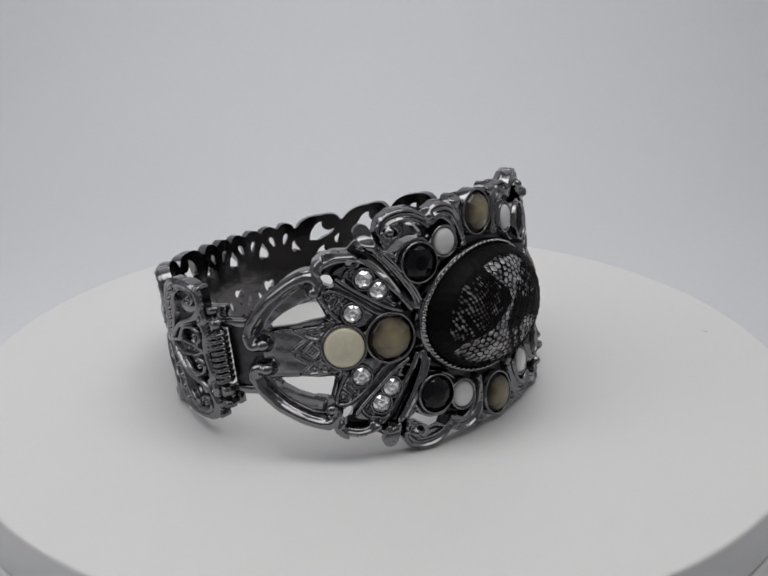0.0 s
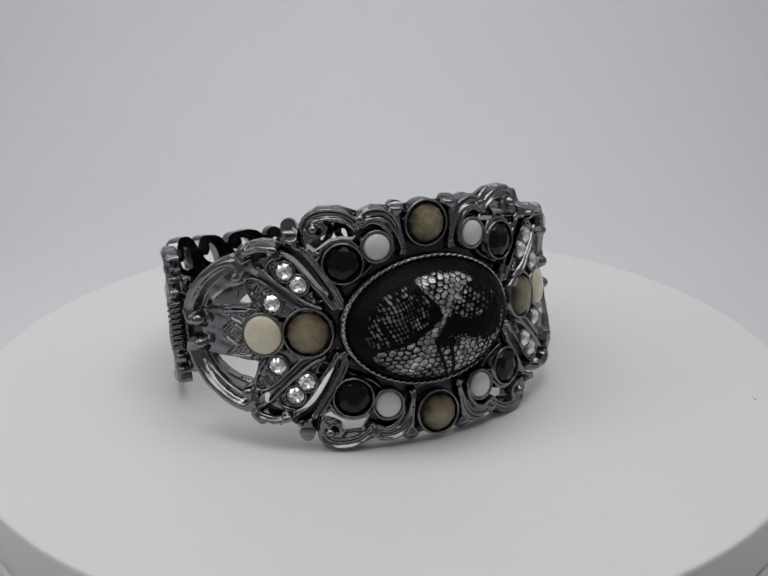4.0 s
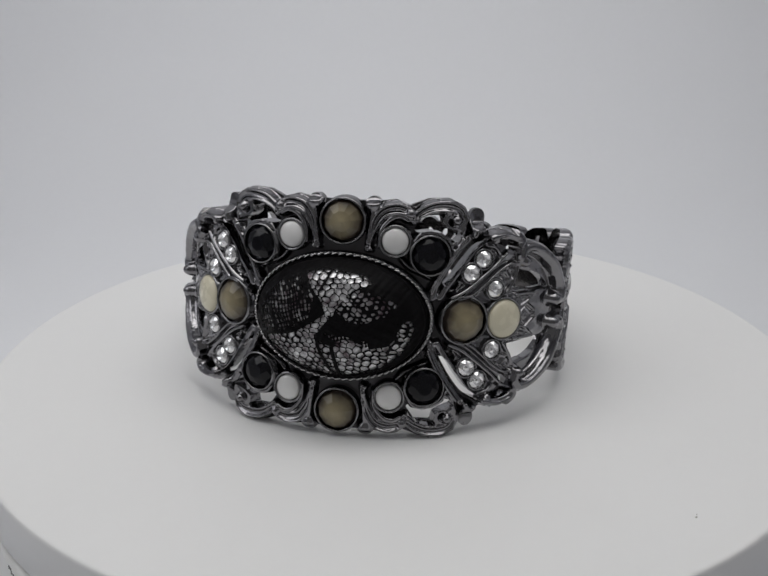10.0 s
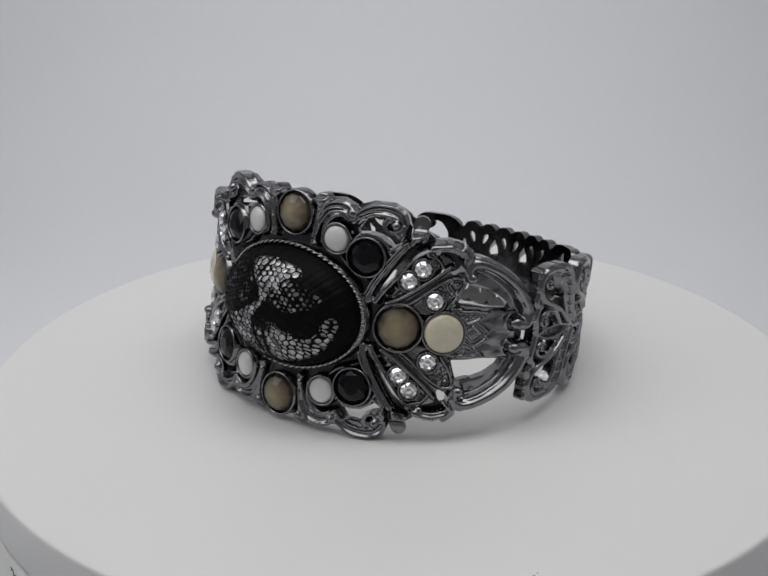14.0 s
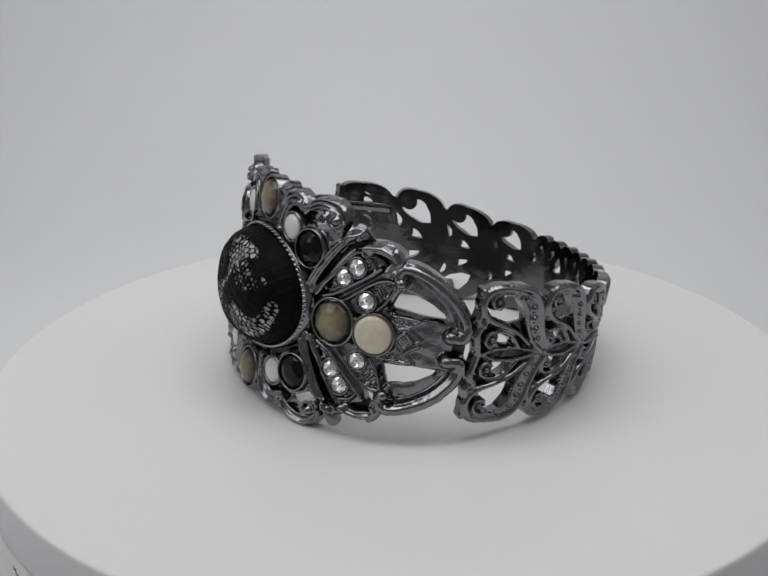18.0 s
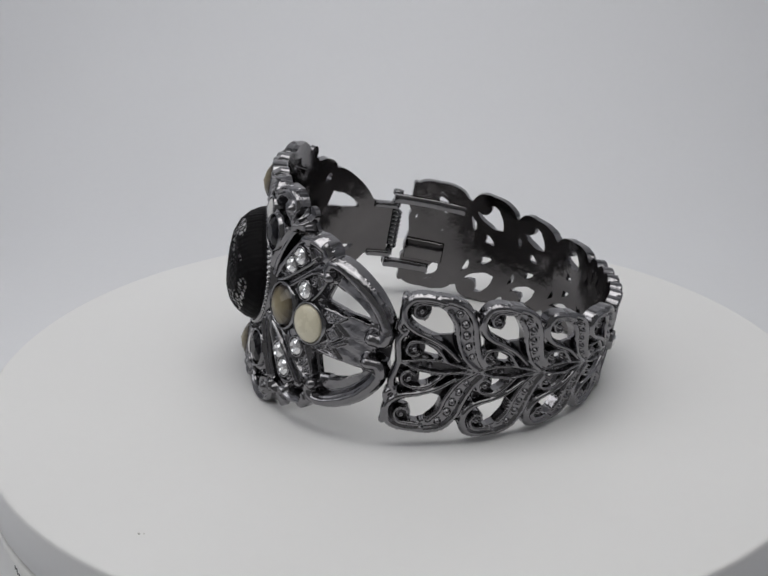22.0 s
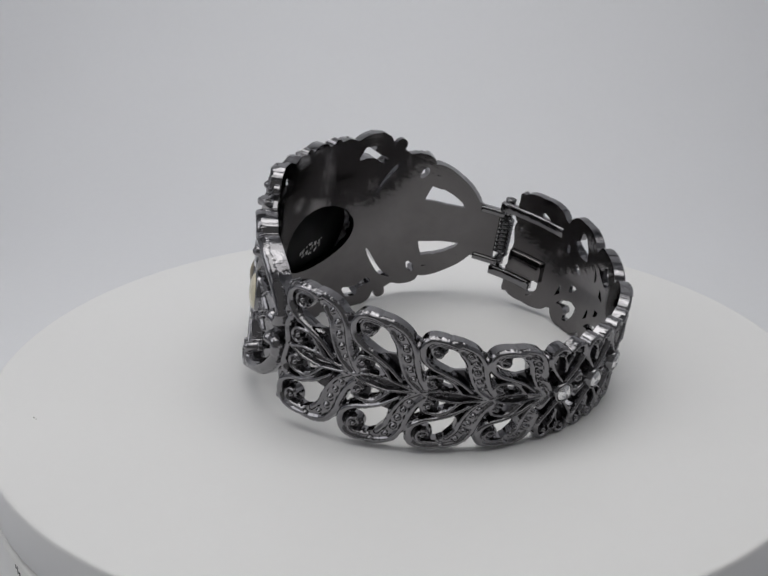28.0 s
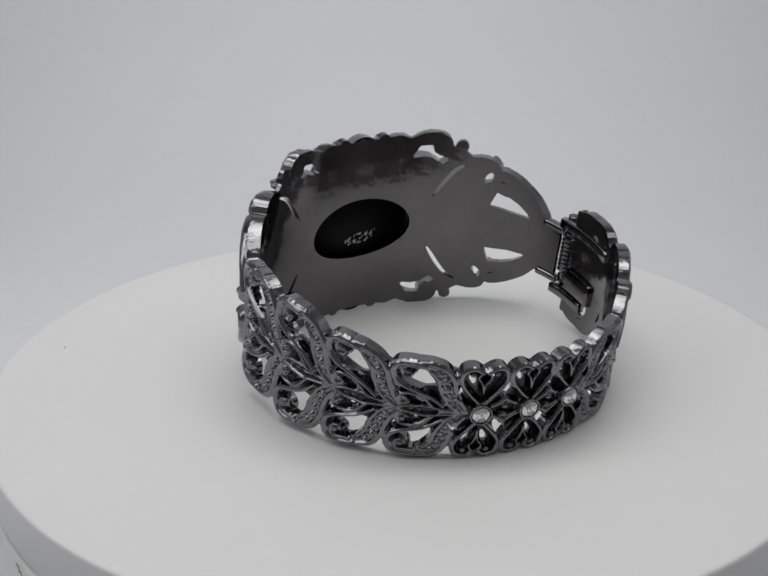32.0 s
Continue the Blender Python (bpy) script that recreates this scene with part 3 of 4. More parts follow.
def band_mesh():
    """Openwork band: four leaf scrolls and half of three hearts, unfolded to both sides."""
    g = Relief(0.0, BAND_HALF + 0.6, 0.0, 11.0, 0.11)
    b, h = 0.9, 1.0

    def at(k, rows):
        return [(BAND_HALF - LEAVES[k] - (LEAVES[k + 1] - LEAVES[k]) * q[0] / 10.5, *q[1:]) for q in rows]

    along = np.interp(BAND_HALF - g.U, (-1, *LEAVES), (0, 0, 1, 2, 3, 3.999)) % 1.0
    top = np.interp(along, (0, 0.05, 0.2, 0.5, 0.8, 1.0), (8.3, 9.0, 9.8, 9.7, 9.0, 8.2))
    heart = np.interp(((g.U + HEART / 2) % HEART) / HEART, (0, 0.06, 0.2, 0.36, 0.5, 0.64, 0.8, 0.94, 1), (7.4, 8.8, 9.9, 9.7, 8.9, 9.7, 9.9, 8.8, 7.4))
    top = np.where(g.U < 1.5 * HEART, heart, top)
    g.field(np.minimum(np.minimum(top - g.V, BAND_HALF - 0.5 - g.U), 2.0), 0.3)
    for k in range(4):
        # openings
        hole = g.polygon(at(k, [(3.9, 8.3), (5.2, 8.7), (6.5, 8.0), (7.3, 6.2), (7.2, 5.0), (5.6, 4.7), (3.4, 5.1), (1.7, 5.9), (1.5, 6.4), (2.6, 6.5), (3.7, 7.1)]))
        g.M = np.minimum(g.M, -hole - 0.3)
        g.cut(at(k, [(0.2, 5.6, 0.3), (0.4, 4.6, 0.95), (0.9, 3.5, 0.7)]), 0.4)
        g.cut(at(k, [(4.3, 2.2, 0.75), (5.7, 1.8, 0.55)]), 0.4)
    for k in range(4):
        # beaded leaf with a broad raised border
        g.stroke(at(k, [(11.6, 0.5, 0.6), (10.2, 2.1, 1.1), (9.1, 4.4, 1.4), (8.5, 6.7, 1.35), (7.0, 8.6, 1.1), (5.0, 9.3, 0.7)]), 1.0, 1.1, 0.25, flat=0.6)
        g.stroke(at(k, [(11.2, 0.2), (9.3, 1.8), (8.0, 4.3), (7.4, 6.6), (6.2, 8.2)]), 0.46, 1.0, 0.7)
        g.stroke(at(k, [(12.2, 0.9), (11.2, 2.4), (10.4, 4.6), (9.8, 6.9), (8.4, 8.9), (6.4, 9.7), (4.6, 9.8)]), 0.58, 1.0, 0.85)
        for q, r in (((10.3, 2.0), 0.4), ((9.55, 3.5), 0.5), ((8.95, 5.1), 0.56), ((8.55, 6.7), 0.6), ((7.5, 8.2), 0.5)):
            g.ball(*at(k, [q])[0], r, 1.15, 0.85)
        # loop, hollow down its middle
        g.stroke(at(k, [(5.4, 9.5, 0.5), (3.3, 9.75, 0.62), (1.3, 9.3, 0.68), (0.4, 7.8, 0.7), (0.75, 6.1, 0.68), (2.2, 4.9, 0.6), (4.4, 4.15, 0.5), (6.4, 3.2, 0.5), (8.6, 1.4, 0.4)]), 0.6, 0.9, 1.2)
        # hanging curl, rolled up round a bead
        g.ball(*at(k, [(2.4, 7.9)])[0], 1.5, 0.5, 0.15)
        g.stroke(at(k, [(5.0, 9.0, 0.3), (3.6, 9.0, 0.36), (2.3, 8.9, 0.38), (1.6, 8.0, 0.38), (2.0, 7.0, 0.36), (3.0, 6.9, 0.34), (3.4, 7.6, 0.3)]), 0.36, 0.9, 1.0)
        g.ball(*at(k, [(2.55, 7.8)])[0], 0.55, 1.0, 1.0)
        # small curl over the stem
        g.ball(*at(k, [(2.7, 2.2)])[0], 1.4, 0.45, 0.1)
        g.stroke(at(k, [(7.2, 0.9, 0.4), (5.4, 2.9, 0.42), (3.6, 3.45, 0.42), (2.0, 3.1, 0.42), (1.6, 1.9, 0.4), (2.4, 1.2, 0.38), (3.3, 1.6, 0.34)]), 0.42, 0.9, 1.0)
        g.ball(*at(k, [(2.6, 2.25)])[0], 0.6, 0.9, 1.2)
        # stem: a long pointed leaf with straight ridges
        g.stroke(at(k, [(1.4, 0.0, 0.3), (4.6, 0.0, 1.1), (7.0, 0.0, 1.2), (10.4, 0.0, 0.9)]), 0.8, 0.5, 0.15, flat=0.7)
        g.stroke(at(k, [(1.2, 0.0), (3.6, 0.8), (6.4, 1.0), (10.6, 0.2)]), 0.34, 0.9, 0.85, steps=1)
        g.ball(*at(k, [(3.6, 0.0)])[0], 0.34, 0.9, 0.6)
        g.ball(*at(k, [(5.0, 0.0)])[0], 0.36, 0.9, 0.6)
    # open end
    g.stroke(at(0, [(0.2, 9.2), (0.4, 6.6), (0.1, 5.0), (1.1, 4.2)]), 0.55, b, h)
    g.stroke(at(0, [(1.1, 4.6), (0.4, 3.2), (0.7, 1.2), (0.9, 0.0)]), 0.6, b, h)
    # hearts
    for c in (0.0, HEART):
        for side in (-1, 1):
            g.cut([(c + side * 1.1, 5.2, 0.25), (c + side * 1.5, 6.5, 0.5), (c + side * 1.7, 7.1, 0.3)], 0.4)
            g.cut([(c + side * 3.65, 3.5, 1.1), (c + side * 3.65, 5.0, 0.75), (c + side * 3.65, 6.4, 0.25)], 0.5)
    for c in (0.0, HEART):
        for side in (-1, 1):
            g.stroke([(c, 1.5, 0.4), (c + side * 1.8, 4.0, 0.4), (c + side * 3.2, 6.6, 0.42), (c + side * 2.9, 8.8, 0.5), (c + side * 1.6, 9.4, 0.5), (c + side * 0.4, 8.5, 0.42)], 0.4, 1.3, 0.7)
            g.ball(c + side * 1.75, 8.2, 0.62, b, 1.1)
            g.stroke([(c + side * 0.4, 8.6, 0.4), (c + side * 0.9, 7.4, 0.28), (c + side * 0.3, 6.2, 0.24), (c, 4.0, 0.22)], 0.3, 1.1, 0.7)
            g.stroke([(c + side * 1.6, 1.0, 0.5), (c + side * 2.7, 1.6, 0.5), (c + side * 3.65, 2.5, 0.5)], 0.5, b, 0.7)
            g.ball(c + side * 3.65, 0.9, 0.7, 0.8, 0.9)
        g.ball(c, 0.0, 1.95, 0.8, 0.5)
    g.stroke([(9.0, 0.0), (11.0, 0.0), (12.6, 0.0)], 0.7, b, 0.6)
    g.stroke([(10.9, 7.4), (11.2, 5.0), (12.0, 3.2)], 0.55, 0.7, 0.8)
    g.mirrored()
    g.U, g.V = np.meshgrid(g.u, g.v, indexing="ij")
    # the last leaf before the hinge is cast nearly solid
    for side in (-1, 1):
        web = g.polygon([(BAND_HALF - x, side * y) for x, y in ((1.6, 0.6), (0.9, 8.0), (4.0, 8.9), (7.2, 7.6), (8.0, 4.6), (6.0, 1.0))])
        g.M = np.maximum(g.M, web)
        g.cut([(BAND_HALF - x, side * y, r) for x, y, r in ((5.2, 7.4, 0.4), (6.0, 6.4, 0.85), (6.4, 5.4, 0.5))], 0.5)
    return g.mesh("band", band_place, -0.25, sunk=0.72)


front_plate = part("front_plate", plate_mesh(), GUNMETAL, bracelet, "cast gunmetal front plate with scrolls and pierced corners")
band = part("band", band_mesh(), GUNMETAL, bracelet, "openwork gunmetal band of beaded leaves and hearts")

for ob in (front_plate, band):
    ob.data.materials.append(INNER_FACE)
    ob.data.materials.append(SHADED_RECESS)

# ---------------------------------------------------------------- stones


def dome(r, low, high, n=28, rings=6, cone=0.0):
    """A cabochon: low at the girdle, high at the crown; cone sharpens it."""
    prof = [(r, low - 0.5), (r, low)]
    for k in range(1, rings + 1):
        a = math.pi / 2 * k / rings
        z = low + (high - low) * ((1 - cone) * math.sin(a) + cone * (1 - math.cos(a)))
        prof.append((r * math.cos(a) if k < rings else 0, z))
    return revolve(prof, n)


def faceted(r, low, high, table=0.5, n=10):
    """A cut stone with a crown of kite facets and a flat table."""
    bm = bmesh.new()

    def ring(rad, z, turn):
        return [bm.verts.new((rad * math.cos(2 * math.pi * (k + turn) / n) * MM, rad * math.sin(2 * math.pi * (k + turn) / n) * MM, z * MM)) for k in range(n)]

    a, b, c, d = ring(r, low - 0.4, 0), ring(r, low, 0), ring(r * (0.55 + table * 0.5), low + (high - low) * 0.62, 0.5), ring(r * table, high, 0)
    for k in range(n):
        j = (k + 1) % n
        bm.faces.new((a[k], a[j], b[j], b[k]))
        bm.faces.new((b[k], b[j], c[k]))
        bm.faces.new((c[k], b[j], c[j]))
        bm.faces.new((c[k], c[j], d[j]))
        bm.faces.new((c[k], d[j], d[k]))
    bm.faces.new(d)
    return bm


def rhinestone(r, low, high):
    """A foiled crystal: a star of steep facets that meet in a sunk centre under a small table."""
    n = 10
    bm = bmesh.new()
    outer = [bm.verts.new((r * math.cos(2 * math.pi * k / n) * MM, r * math.sin(2 * math.pi * k / n) * MM, low * MM)) for k in range(n)]
    mid = [bm.verts.new((r * 0.62 * math.cos(2 * math.pi * (k + 0.5) / n) * MM, r * 0.62 * math.sin(2 * math.pi * (k + 0.5) / n) * MM, high * MM)) for k in range(n)]
    inner = [bm.verts.new((r * 0.34 * math.cos(2 * math.pi * k / n) * MM, r * 0.34 * math.sin(2 * math.pi * k / n) * MM, (low + (high - low) * 0.35) * MM)) for k in range(n)]
    tip = bm.verts.new((0, 0, (high - 0.05) * MM))
    for k in range(n):
        j = (k + 1) % n
        bm.faces.new((outer[k], outer[j], mid[k]))
        bm.faces.new((mid[k], outer[j], mid[j]))
        bm.faces.new((mid[k], mid[j], inner[j]))
        bm.faces.new((mid[k], inner[j], inner[k]))
        bm.faces.new((inner[k], inner[j], tip))
    bmesh.ops.recalc_face_normals(bm, faces=bm.faces)
    return bm


def setting_ring(r, foot, top, wall=0.55):
    prof = [(r + wall + 0.15, foot), (r + wall, top - 0.25), (r + wall * 0.55, top), (r + 0.05, top - 0.15), (r, top - 0.6), (r, foot + 0.2), (0, foot + 0.2)]
    return revolve(prof, 32)


STONES = {
    "taupe": (dome(3.15, 1.2, 2.9, 11, 3, 0.25), TAUPE, setting_ring(3.2, -0.6, 1.75, 0.42), False, "taupe faceted cabochon with a brown rim"),
    "cream": (dome(2.75, 1.0, 1.9, 30, 5), CREAM, setting_ring(2.8, -0.6, 1.1, 0.4), True, "smooth flat cream cabochon"),
    "white": (dome(2.0, 0.95, 1.6, 26, 5), WHITE_STONE, setting_ring(2.1, -0.6, 1.25, 0.45), True, "smooth milky white cabochon"),
    "jet": (faceted(2.55, 0.8, 1.7, 0.42, 8), JET, setting_ring(2.6, -0.6, 1.3, 0.32), False, "black faceted stone"),
    "crystal": (rhinestone(1.38, 0.7, 1.12), CRYSTAL, setting_ring(1.42, -0.6, 0.85, 0.32), False, "clear foil-backed crystal"),
}
STONE_MESH = {}


def stone(kind, u, v, w, turn=0.0, along=None, size=1.0):
    """A collar with its stone, seated square on the oval."""
    bm, mat, ring, smooth, label = STONES[kind]
    if kind not in STONE_MESH:
        a = part("collar", ring, GUNMETAL_BRIGHT, bracelet)
        b = part(kind + "_stone", bm, mat, a, label, smooth)
        STONE_MESH[kind] = (a.data, b.data)
    else:
        a, b = part("collar", STONE_MESH[kind][0], None, bracelet), part(kind + "_stone", STONE_MESH[kind][1], None, None, label)
        b.parent = a
    a.matrix_basis = seat(u, v, w, along) @ pose(0, 0, 0, 0, 0, turn) @ Matrix.Diagonal((size, size, 1.0, 1.0))


for v in (14.6, -14.6):
    stone("taupe", 0.0, v * 1.01, 0.2, 7)
for side in (-1, 1):
    stone("taupe", side * 18.3, 0.1, 0.5, 12 * side, size=1.09)
    stone("cream", side * 24.9, 0.0, 1.0, size=1.09)
    for v in (1, -1):
        stone("white", side * 7.7, v * 12.1, 0.9)
        stone("jet", side * 12.7, v * 10.2, 1.5, 11 * side, size=1.08)
        stone("crystal", side * 20.9, v * 9.5, 1.3, 15)
        stone("crystal", side * 19.1, v * 7.4, 1.3, 30)
        stone("crystal", side * 23.1, v * 4.8, 1.3, 4)
for k in (-1, 0, 1):
    stone("crystal", HEART * k, 0.0, 1.6, 20 * k, band_place)

# ---------------------------------------------------------------- lace lens
LENS = seat(0.0, 0.0, 1.15)


def lens_parts():
    def sag(x):
        """The oval bows with the plate; x in metres."""
        return -1.7 * MM * (x / (14.0 * MM)) ** 2

    a, b = 13.5, 9.35
    prof = [(14.25 / 13.5, -0.9), (14.2 / 13.5, 0.1), (14.0 / 13.5, 0.4), (13.75 / 13.5, 0.35), (13.55 / 13.5, -0.1), (1.0, -0.5)]
    bm = bmesh.new()
    n = 96
    rings = []
    for k, z in prof:
        grow = (k - 1.0) * 13.5
        rings.append([bm.verts.new(((a + grow) * math.cos(2 * math.pi * i / n) * MM, (b + grow) * math.sin(2 * math.pi * i / n) * MM, z * MM)) for i in range(n)])
    for p, q in zip(rings, rings[1:]):
        for i in range(n):
            bm.faces.new((p[i], p[(i + 1) % n], q[(i + 1) % n], q[i]))
    bmesh.ops.recalc_face_normals(bm, faces=bm.faces)
    for v in bm.verts:
        v.co.z += sag(v.co.x)
    bezel = part("bezel", bm, GUNMETAL_BRIGHT, bracelet, "oval bezel with a roped edge")
    bezel.matrix_basis = LENS
    # rope of slanted beads round the bezel
    verts, faces = [], []
    beads = 76
    for i in range(beads):
        t = 2 * math.pi * i / beads
        cx, cy = (a + 0.34) * math.cos(t), (b + 0.34) * math.sin(t)
        tx, ty = -(a + 0.34) * math.sin(t), (b + 0.34) * math.cos(t)
        l = math.hypot(tx, ty)
        tx, ty = tx / l, ty / l
        nx, ny = ty, -tx
        along = 0.60 * l / 12.0 * 1.05
        o = len(verts)
        for lat, m in ((0.0, 1.0), (0.55, 0.85), (1.0, 0.5)):
            for j in range(8):
                s = 2 * math.pi * j / 8
                al, out = along * m * math.cos(s), 0.30 * m * math.sin(s)
                al, out = al * 0.93 + out * 0.36, out * 0.93 - al * 0.36
                px = (cx + tx * al + nx * out) * MM
                verts.append((px, (cy + ty * al + ny * out) * MM, (0.35 + 0.42 * lat) * MM + sag(px)))
        for j in range(8):
            k = (j + 1) % 8
            faces += [(o + j, o + k, o + 8 + k, o + 8 + j), (o + 8 + j, o + 8 + k, o + 16 + k, o + 16 + j)]
        faces.append(tuple(o + 16 + j for j in range(8)))
    rope = part("rope_edge", mesh_from("rope_edge", verts, faces), ROPE_SILVER, bezel)
    rope["kind"] = "stuff"
    # dome, lightly faceted
    def rise(k):
        return 0.4 + 5.5 * (1 - np.clip(k, 0, 1) ** 3.5) ** 0.6

    bm = bmesh.new()
    n, rows = 24, (1.0, 0.97, 0.88, 0.72, 0.5, 0.25)
    rings = [[bm.verts.new((a * 0.965 * k * math.cos(2 * math.pi * (i + 0.5 * (j % 2)) / n) * MM, b * 0.965 * k * math.sin(2 * math.pi * (i + 0.5 * (j % 2)) / n) * MM, float(rise(k)) * MM)) for i in range(n)] for j, k in enumerate(rows)]
    foot = [bm.verts.new((v.co.x, v.co.y, -0.2 * MM)) for v in rings[0]]
    bm.faces.new(rings[-1])
    for i in range(n):
        j = (i + 1) % n
        bm.faces.new((foot[i], foot[j], rings[0][j], rings[0][i]))
        for r, (p, q) in enumerate(zip(rings, rings[1:])):
            if r % 2:
                bm.faces.new((p[i], p[j], q[j]))
                bm.faces.new((p[i], q[j], q[i]))
            else:
                bm.faces.new((p[i], p[j], q[i]))
                bm.faces.new((q[i], p[j], q[j]))
    bmesh.ops.recalc_face_normals(bm, faces=bm.faces)
    for v in bm.verts:
        v.co.z += sag(v.co.x)
    lens = part("lens", bm, LENS_GLASS, bracelet, "glossy grey domed oval lens under black lace", smooth=False)
    lens.matrix_basis = LENS
    # black sheet in the opening at the back, standing in for the lace
    def plate_oval(z0, z1, k):
        return revolve([(0, z0), (a * k, z0), (a * k, z1), (0, z1)], 72, 1.0, b / a)
    part("backing", plate_oval(-0.62, -0.4, 0.86), BACKING_DARK, lens, "black sheet standing in for the lace seen from behind")
    # lace: nets of six-sided cells between dense woven petals
    g = Relief(-a - 0.17, a + 0.17, -b - 0.17, b + 0.17, 0.085)
    U, V = g.U, g.V
    wob = 0.16 * np.sin(U * 1.3 + V * 0.7) + 0.12 * np.sin(V * 2.1 - U * 0.4) + 0.07 * np.sin(U * 4.1 + V * 3.3)
    x, y = (U + 0.30 * V + wob) / 1.16, (V - 0.10 * U + wob * 0.8) / 0.92

    def netting(x, y):
        """Distance to the threads of an uneven six-sided net."""
        best, second = np.full(x.shape, 99.0), np.full(x.shape, 99.0)
        r = math.sqrt(3)
        for ox, oy in ((0, 0), (0.5, r / 2)):
            for dx in (-1, 0, 1):
                for dy in (-1, 0, 1):
                    cx, cy = np.round(x - ox) + ox + dx, np.round((y - oy) / r) * r + oy + dy * r
                    jx, jy = 0.17 * np.sin(cx * 12.99 + cy * 78.2), 0.17 * np.sin(cx * 39.3 + cy * 11.1 + 1.0)
                    d = np.hypot(x - cx - jx, y - cy - jy)
                    second = np.where(d < best, best, np.minimum(second, d))
                    best = np.minimum(best, d)
        return second - best

    net = 0.16 + 0.05 * np.sin(U * 0.9 - V * 0.6) + 0.34 * np.clip((U - 6.0) / 3.5, 0, 1) * np.clip(0.5 + np.sin(U * 2.7) * np.sin(V * 2.1), 0, 1) - netting(x, y)
    # one run of net from the top edge down across the middle to a wide fan along the lower edge
    head = g.polygon([(-4.5, 7.4), (-0.3, 8.1), (4.6, 7.3), (5.8, 6.2), (3.0, 5.2), (1.2, 3.2), (0.2, 1.2), (-0.8, 1.4), (-1.8, 3.6), (-3.6, 5.6)])
    waist = g.polygon([(-0.9, 1.6), (-2.6, 0.3), (-5.5, -1.6), (-7.0, -2.3), (-7.0, -4.2), (-3.0, -3.0), (-1.6, -0.8), (-0.2, 1.0)])
    fan = g.polygon([(-6.4, -2.0), (-10.6, -3.0), (-11.2, -4.2), (-9.6, -5.8), (-6.7, -7.4), (-2.3, -8.6), (0.6, -8.8), (4.9, -8.0), (7.5, -6.6), (9.9, -4.9), (11.4, -2.6), (12.0, -0.4), (11.6, 0.8), (11.0, 0.8),
                     (10.0, 0.2), (9.6, -1.6), (8.4, -3.0), (6.0, -3.4), (4.3, -2.6), (2.6, -2.0), (1.2, -2.4), (0.5, -3.5), (-1.2, -2.9), (-2.6, -2.2)])
    both = np.maximum(np.maximum(head, waist), fan)
    petals = np.maximum(g.polygon([(-12.2, -0.6), (-11.4, 2.6), (-8.8, 5.6), (-5.6, 6.8), (-2.6, 4.2), (-3.4, 0.7), (-6.8, -1.6), (-11.4, -2.7)]),
                        g.polygon([(-1.6, -1.2), (1.8, -1.4), (5.6, -2.2), (6.0, -3.8), (1.0, -2.8)]))
    t = radians(72)
    p, q = U * math.cos(t) - V * math.sin(t), U * math.sin(t) + V * math.cos(t)
    wave = 0.14 * np.sin(U * 1.1 + 0.3) + 0.12 * np.sin(V * 1.3)
    pit = np.hypot((((p + wave) % 0.66) - 0.33) / 1.5, ((q + wave) % 0.54) - 0.27)
    cell = np.sin(np.floor((p + wave) / 0.66) * 12.9898 + np.floor((q + wave) / 0.54) * 78.233) * 43758.5453
    some = cell - np.floor(cell)
    size = np.where(some > 0.22, 0.09 + 0.15 * (some - 0.08), -0.1)
    weave = (pit - size) * 2
    g.M = np.full(U.shape, 0.5)
    g.M = np.where(petals > 0.1, np.minimum(g.M, np.maximum(weave, -petals)), g.M)
    # the other petal is a closer net, torn to specks towards its tip
    mesh_petal = g.polygon([(1.6, 4.4), (4.4, 5.6), (7.0, 4.6), (9.6, 3.4), (8.6, 1.8), (5.6, 0.6), (3.0, 0.4), (0.8, 2.0)])
    speck = 0.16 + 0.30 * np.clip(0.5 + np.sin(U * 1.9 + 0.6) * np.sin(V * 2.3 - 0.4) + 0.06 * U, 0, 1.2) - netting(x * 1.15 + 3.3, y * 1.1)
    g.M = np.where(mesh_petal > 0, np.maximum(speck, -mesh_petal * 2 - 0.05), g.M)
    g.M = np.where(both > 0, np.maximum(net, -both * 2 - 0.05), g.M)

    def vein(pts, r):
        p = curve_points(pts, 5)
        w, d, rad = g.distance(p, np.full(len(p), r))
        g.M[w] = np.maximum(g.M[w], rad - d)

    vein([(-2.3, -1.9), (-1.8, -3.8), (-0.9, -5.8), (0.6, -9.0)], 0.24)
    vein([(0.2, -3.6), (0.7, -6.0), (1.3, -9.2)], 0.30)
    vein([(-0.4, 8.2), (-1.2, 6.4), (-2.0, 5.0)], 0.16)
    rim = 1 - np.hypot(U / a, V / b)
    g.M = np.maximum(g.M, 0.5 - rim * b)
    # slit of light along the lower edge
    slit = 0.07 - np.abs(rim * b - 0.62)
    slit = np.minimum(slit, 0.55 + np.sin(U * 5.0 + V * 3.0))
    g.M = np.where((V < -4.2) & ((U < 0.8) | ((U > 6.0) & (U < 8.6))), np.minimum(g.M, -slit * 3), g.M)
    g.M = np.minimum(g.M, (rim + 0.001) * b)
    g.H = 0.09 + 0.015 * np.sin(U * 6.1 + V * 2.0) * np.sin(V * 7.3 - U * 1.4)

    steps = np.array((0.25, 0.5, 0.72, 0.88, 0.97, 1.0))

    def drape(u, v):
        k = np.clip(np.hypot(u / a, v / b), 0.02, 0.985)
        return np.stack([u * 0.985, v * 0.985, np.interp(k, steps, rise(steps)) + sag(u * 0.985 * MM) / MM], -1)

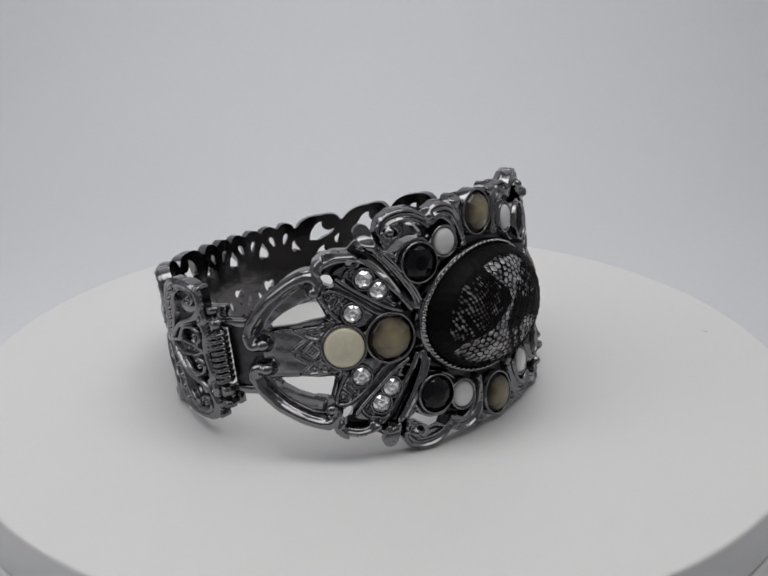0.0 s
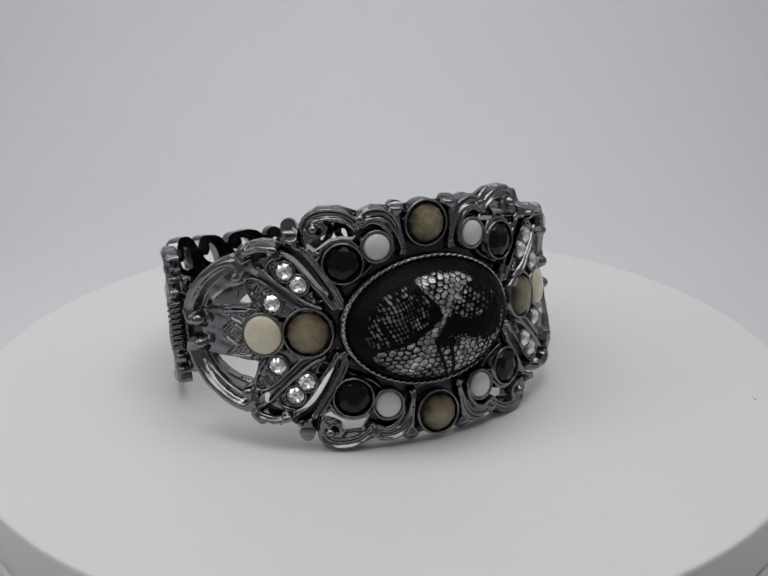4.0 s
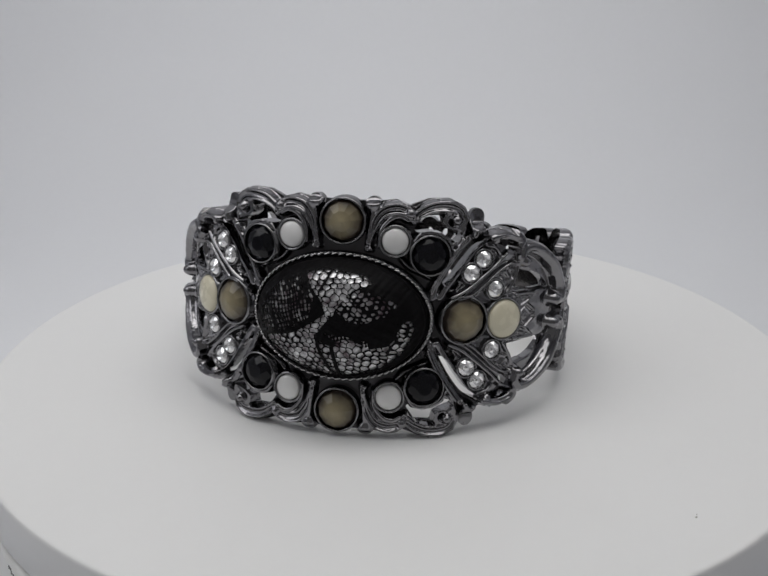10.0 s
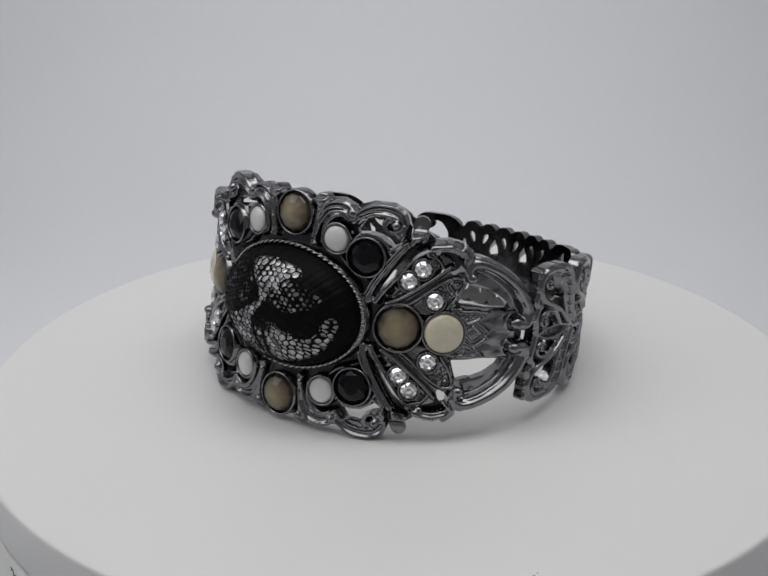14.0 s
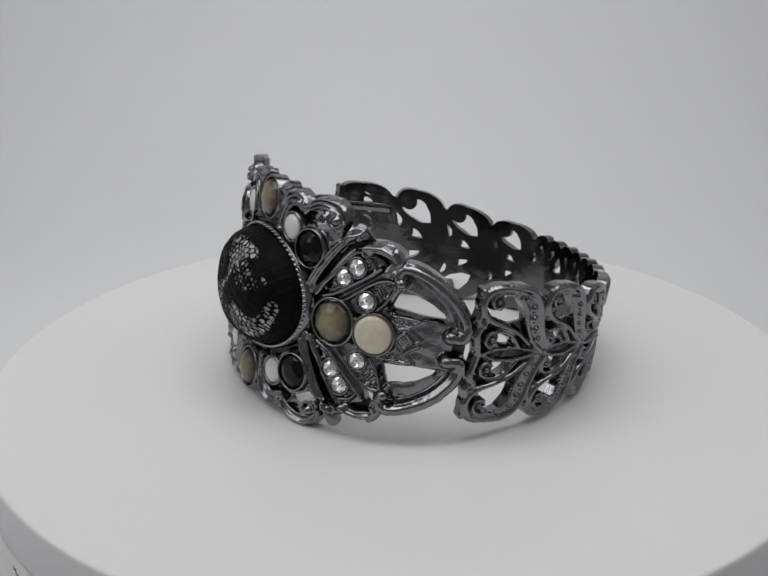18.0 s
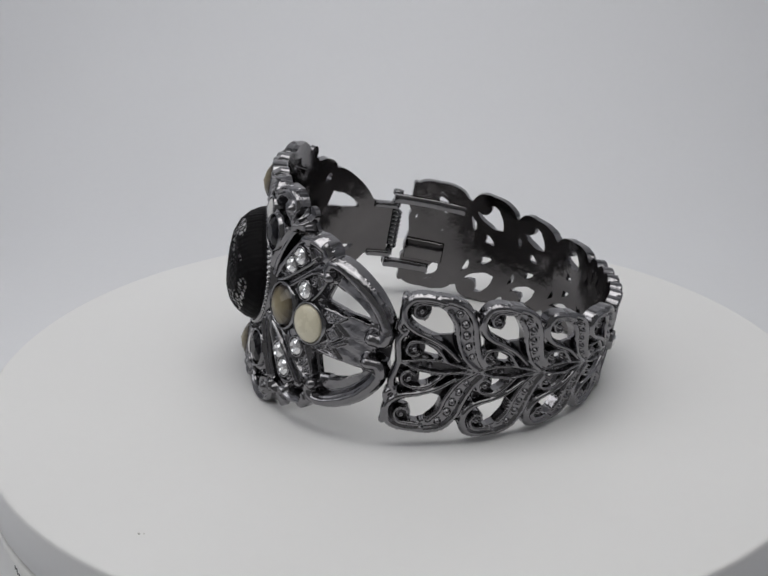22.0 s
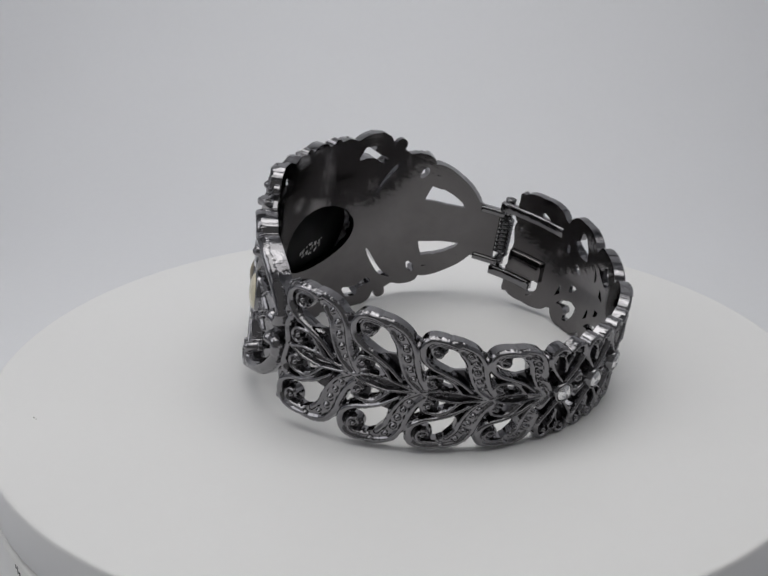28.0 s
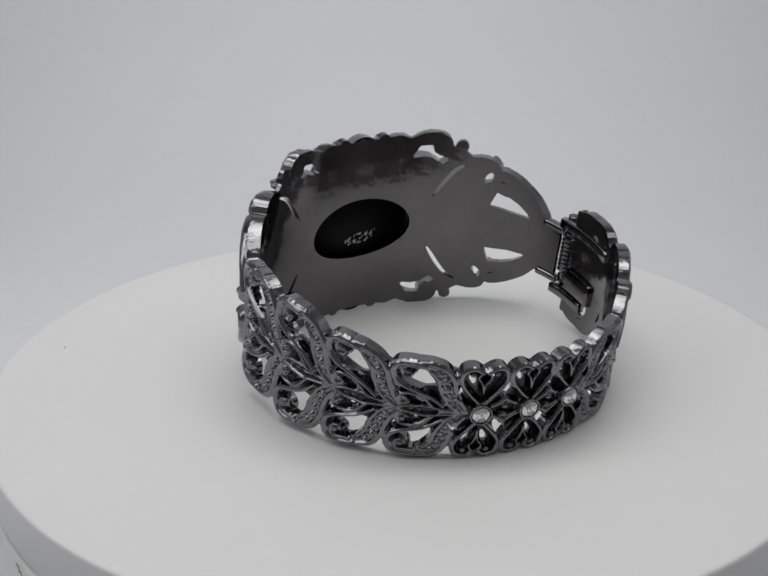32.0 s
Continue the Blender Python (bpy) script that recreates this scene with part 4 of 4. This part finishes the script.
    def over(u, v, w):
        """Drawn tight over the facets; it bunches here and there."""
        p = drape(u, v)
        n = np.cross(drape(u + 0.2, v) - drape(u - 0.2, v), drape(u, v + 0.2) - drape(u, v - 0.2))
        n /= np.linalg.norm(n, axis=-1, keepdims=True)
        bunch = 0.04 * np.sin(u * 2.3 + v * 1.1) * np.sin(v * 2.9 - u * 0.7) + 0.02 * np.sin(u * 5.3 - v * 4.1)
        return (p + n * (w + 0.06 + bunch)[..., None]) * MM

    lace = part("lace", g.mesh("lace", over, 0.02), LACE, lens, "black net lace with woven petals")
    lace["kind"] = "stuff"
    lace.data.materials.append(LACE)
    lace.data.materials.append(LACE)
    part("lace_border", revolve([(a * 0.99, -0.3), (a * 0.995, 0.6), (a * 0.985, 1.15), (a * 0.96, 1.2), (a * 0.96, -0.3)], 96, 1.0, b / a, closed=True), LACE, lens)
    for v in bpy.data.objects["lace_border"].data.vertices:
        v.co.z += sag(v.co.x)
    # pale chips stand for light through the lace, seen in the opening at the back
    for k in range(26):
        col, row = k % 9, k // 9
        bit = box((0.16 + 0.10 * (k % 3)) * MM, (0.35 + 0.3 * ((k * 7) % 5) / 4) * MM, 0.06 * MM)
        bit.transform(Matrix.Rotation(0.35 + 0.2 * math.sin(k * 2.1), 4, "Z"))
        bmesh.ops.translate(bit, vec=((-4.4 + 0.74 * col + 0.3 * row + 0.2 * math.sin(k * 3.7)) * MM, (-1.7 - 0.8 * row - 0.12 * col + 0.28 * math.sin(k * 5.3)) * MM, -0.66 * MM), verts=bit.verts)
        part("lit_lace_gap", bit, GAP_LIGHT, lens)


lens_parts()

# ---------------------------------------------------------------- hinge and clasp


def slab(u0, u1, v0, v1, w0, w1, n=8):
    """A bent bar that follows the oval."""
    us = np.linspace(u0, u1, n)
    verts, faces = [], []
    for v, w in ((v0, w0), (v1, w0), (v1, w1), (v0, w1)):
        verts += place(us, v, w).tolist()
    for k in range(4):
        a, b = k * n, ((k + 1) % 4) * n
        faces += [(a + i, a + i + 1, b + i + 1, b + i) for i in range(n - 1)]
    faces += [(0, n, 2 * n, 3 * n), (4 * n - 1, 3 * n - 1, 2 * n - 1, n - 1)]
    bm = bmesh.new()
    vs = [bm.verts.new(p) for p in verts]
    for f in faces:
        bm.faces.new([vs[i] for i in f])
    bmesh.ops.recalc_face_normals(bm, faces=bm.faces)
    bmesh.ops.bevel(bm, geom=bm.edges[:], offset=0.00012, segments=1, affect="EDGES")
    return bm


def hinge():
    uh, wh, low, high = -43.4, 1.5, -7.9, 6.9
    mid = (low + high) / 2
    part("hinge_pin", tube([place(uh, v, wh) for v in (low, mid, high)], 0.45, 10), SPRING_STEEL, bracelet, "steel hinge pin")
    for v in (low, high):
        part("pin_head", tube([place(uh, v - 0.3, wh), place(uh, v + 0.6, wh)], 1.05, 16), SPRING_STEEL, bracelet)
    turns, pts = 9, []
    o = place(uh, mid, wh)
    for k in range(turns * 12 + 1):
        t = k / 12 * 2 * math.pi
        pts.append(o + np.array([1.2 * math.cos(t), 1.2 * math.sin(t), -4.0 + 8.0 * k / (turns * 12)]) * MM)
    part("spring", tube(pts, 0.36, 7), SPRING_STEEL, bracelet, "coiled steel hinge spring")
    for v in (mid + 5.2, mid - 5.2):
        part("hinge_arm", slab(-38.4, uh, v - 0.6, v + 0.6, -0.9, 0.8), GUNMETAL_BRIGHT, bracelet)
        part("knuckle", tube([place(uh, v - 0.75, wh), place(uh, v + 0.75, wh)], 0.95, 14), GUNMETAL_BRIGHT, bracelet)
    for v, far in ((high - 0.5, -57.5), (low + 0.5, -52.0)):
        part("hinge_leaf", slab(uh + 1.0, far, v - 0.95, v + 0.85, -1.1, 0.3), GUNMETAL, bracelet)
    part("hinge_box", slab(-46.4, -54.4, mid - 5.2, mid - 1.0, -1.3, 0.1), INNER_FACE, bracelet, "folded metal hinge box")


hinge()

# ---------------------------------------------------------------- movement
SEAT_AT = pose(-3.845 * MM, 1.982 * MM, 0.296 * MM, -10.299, 0.398, -48.341)   # it leans back on its wide front plate


def motions():
    times = [0.5 * k for k in range(65)]
    walk(bracelet, [(t, pose(0, 0, 0, 0, 0, turned(t)) @ SEAT_AT) for t in times])
    walk(platter, [(t, pose(0, 0, 0, 0, 0, turned(t))) for t in times])


motions()
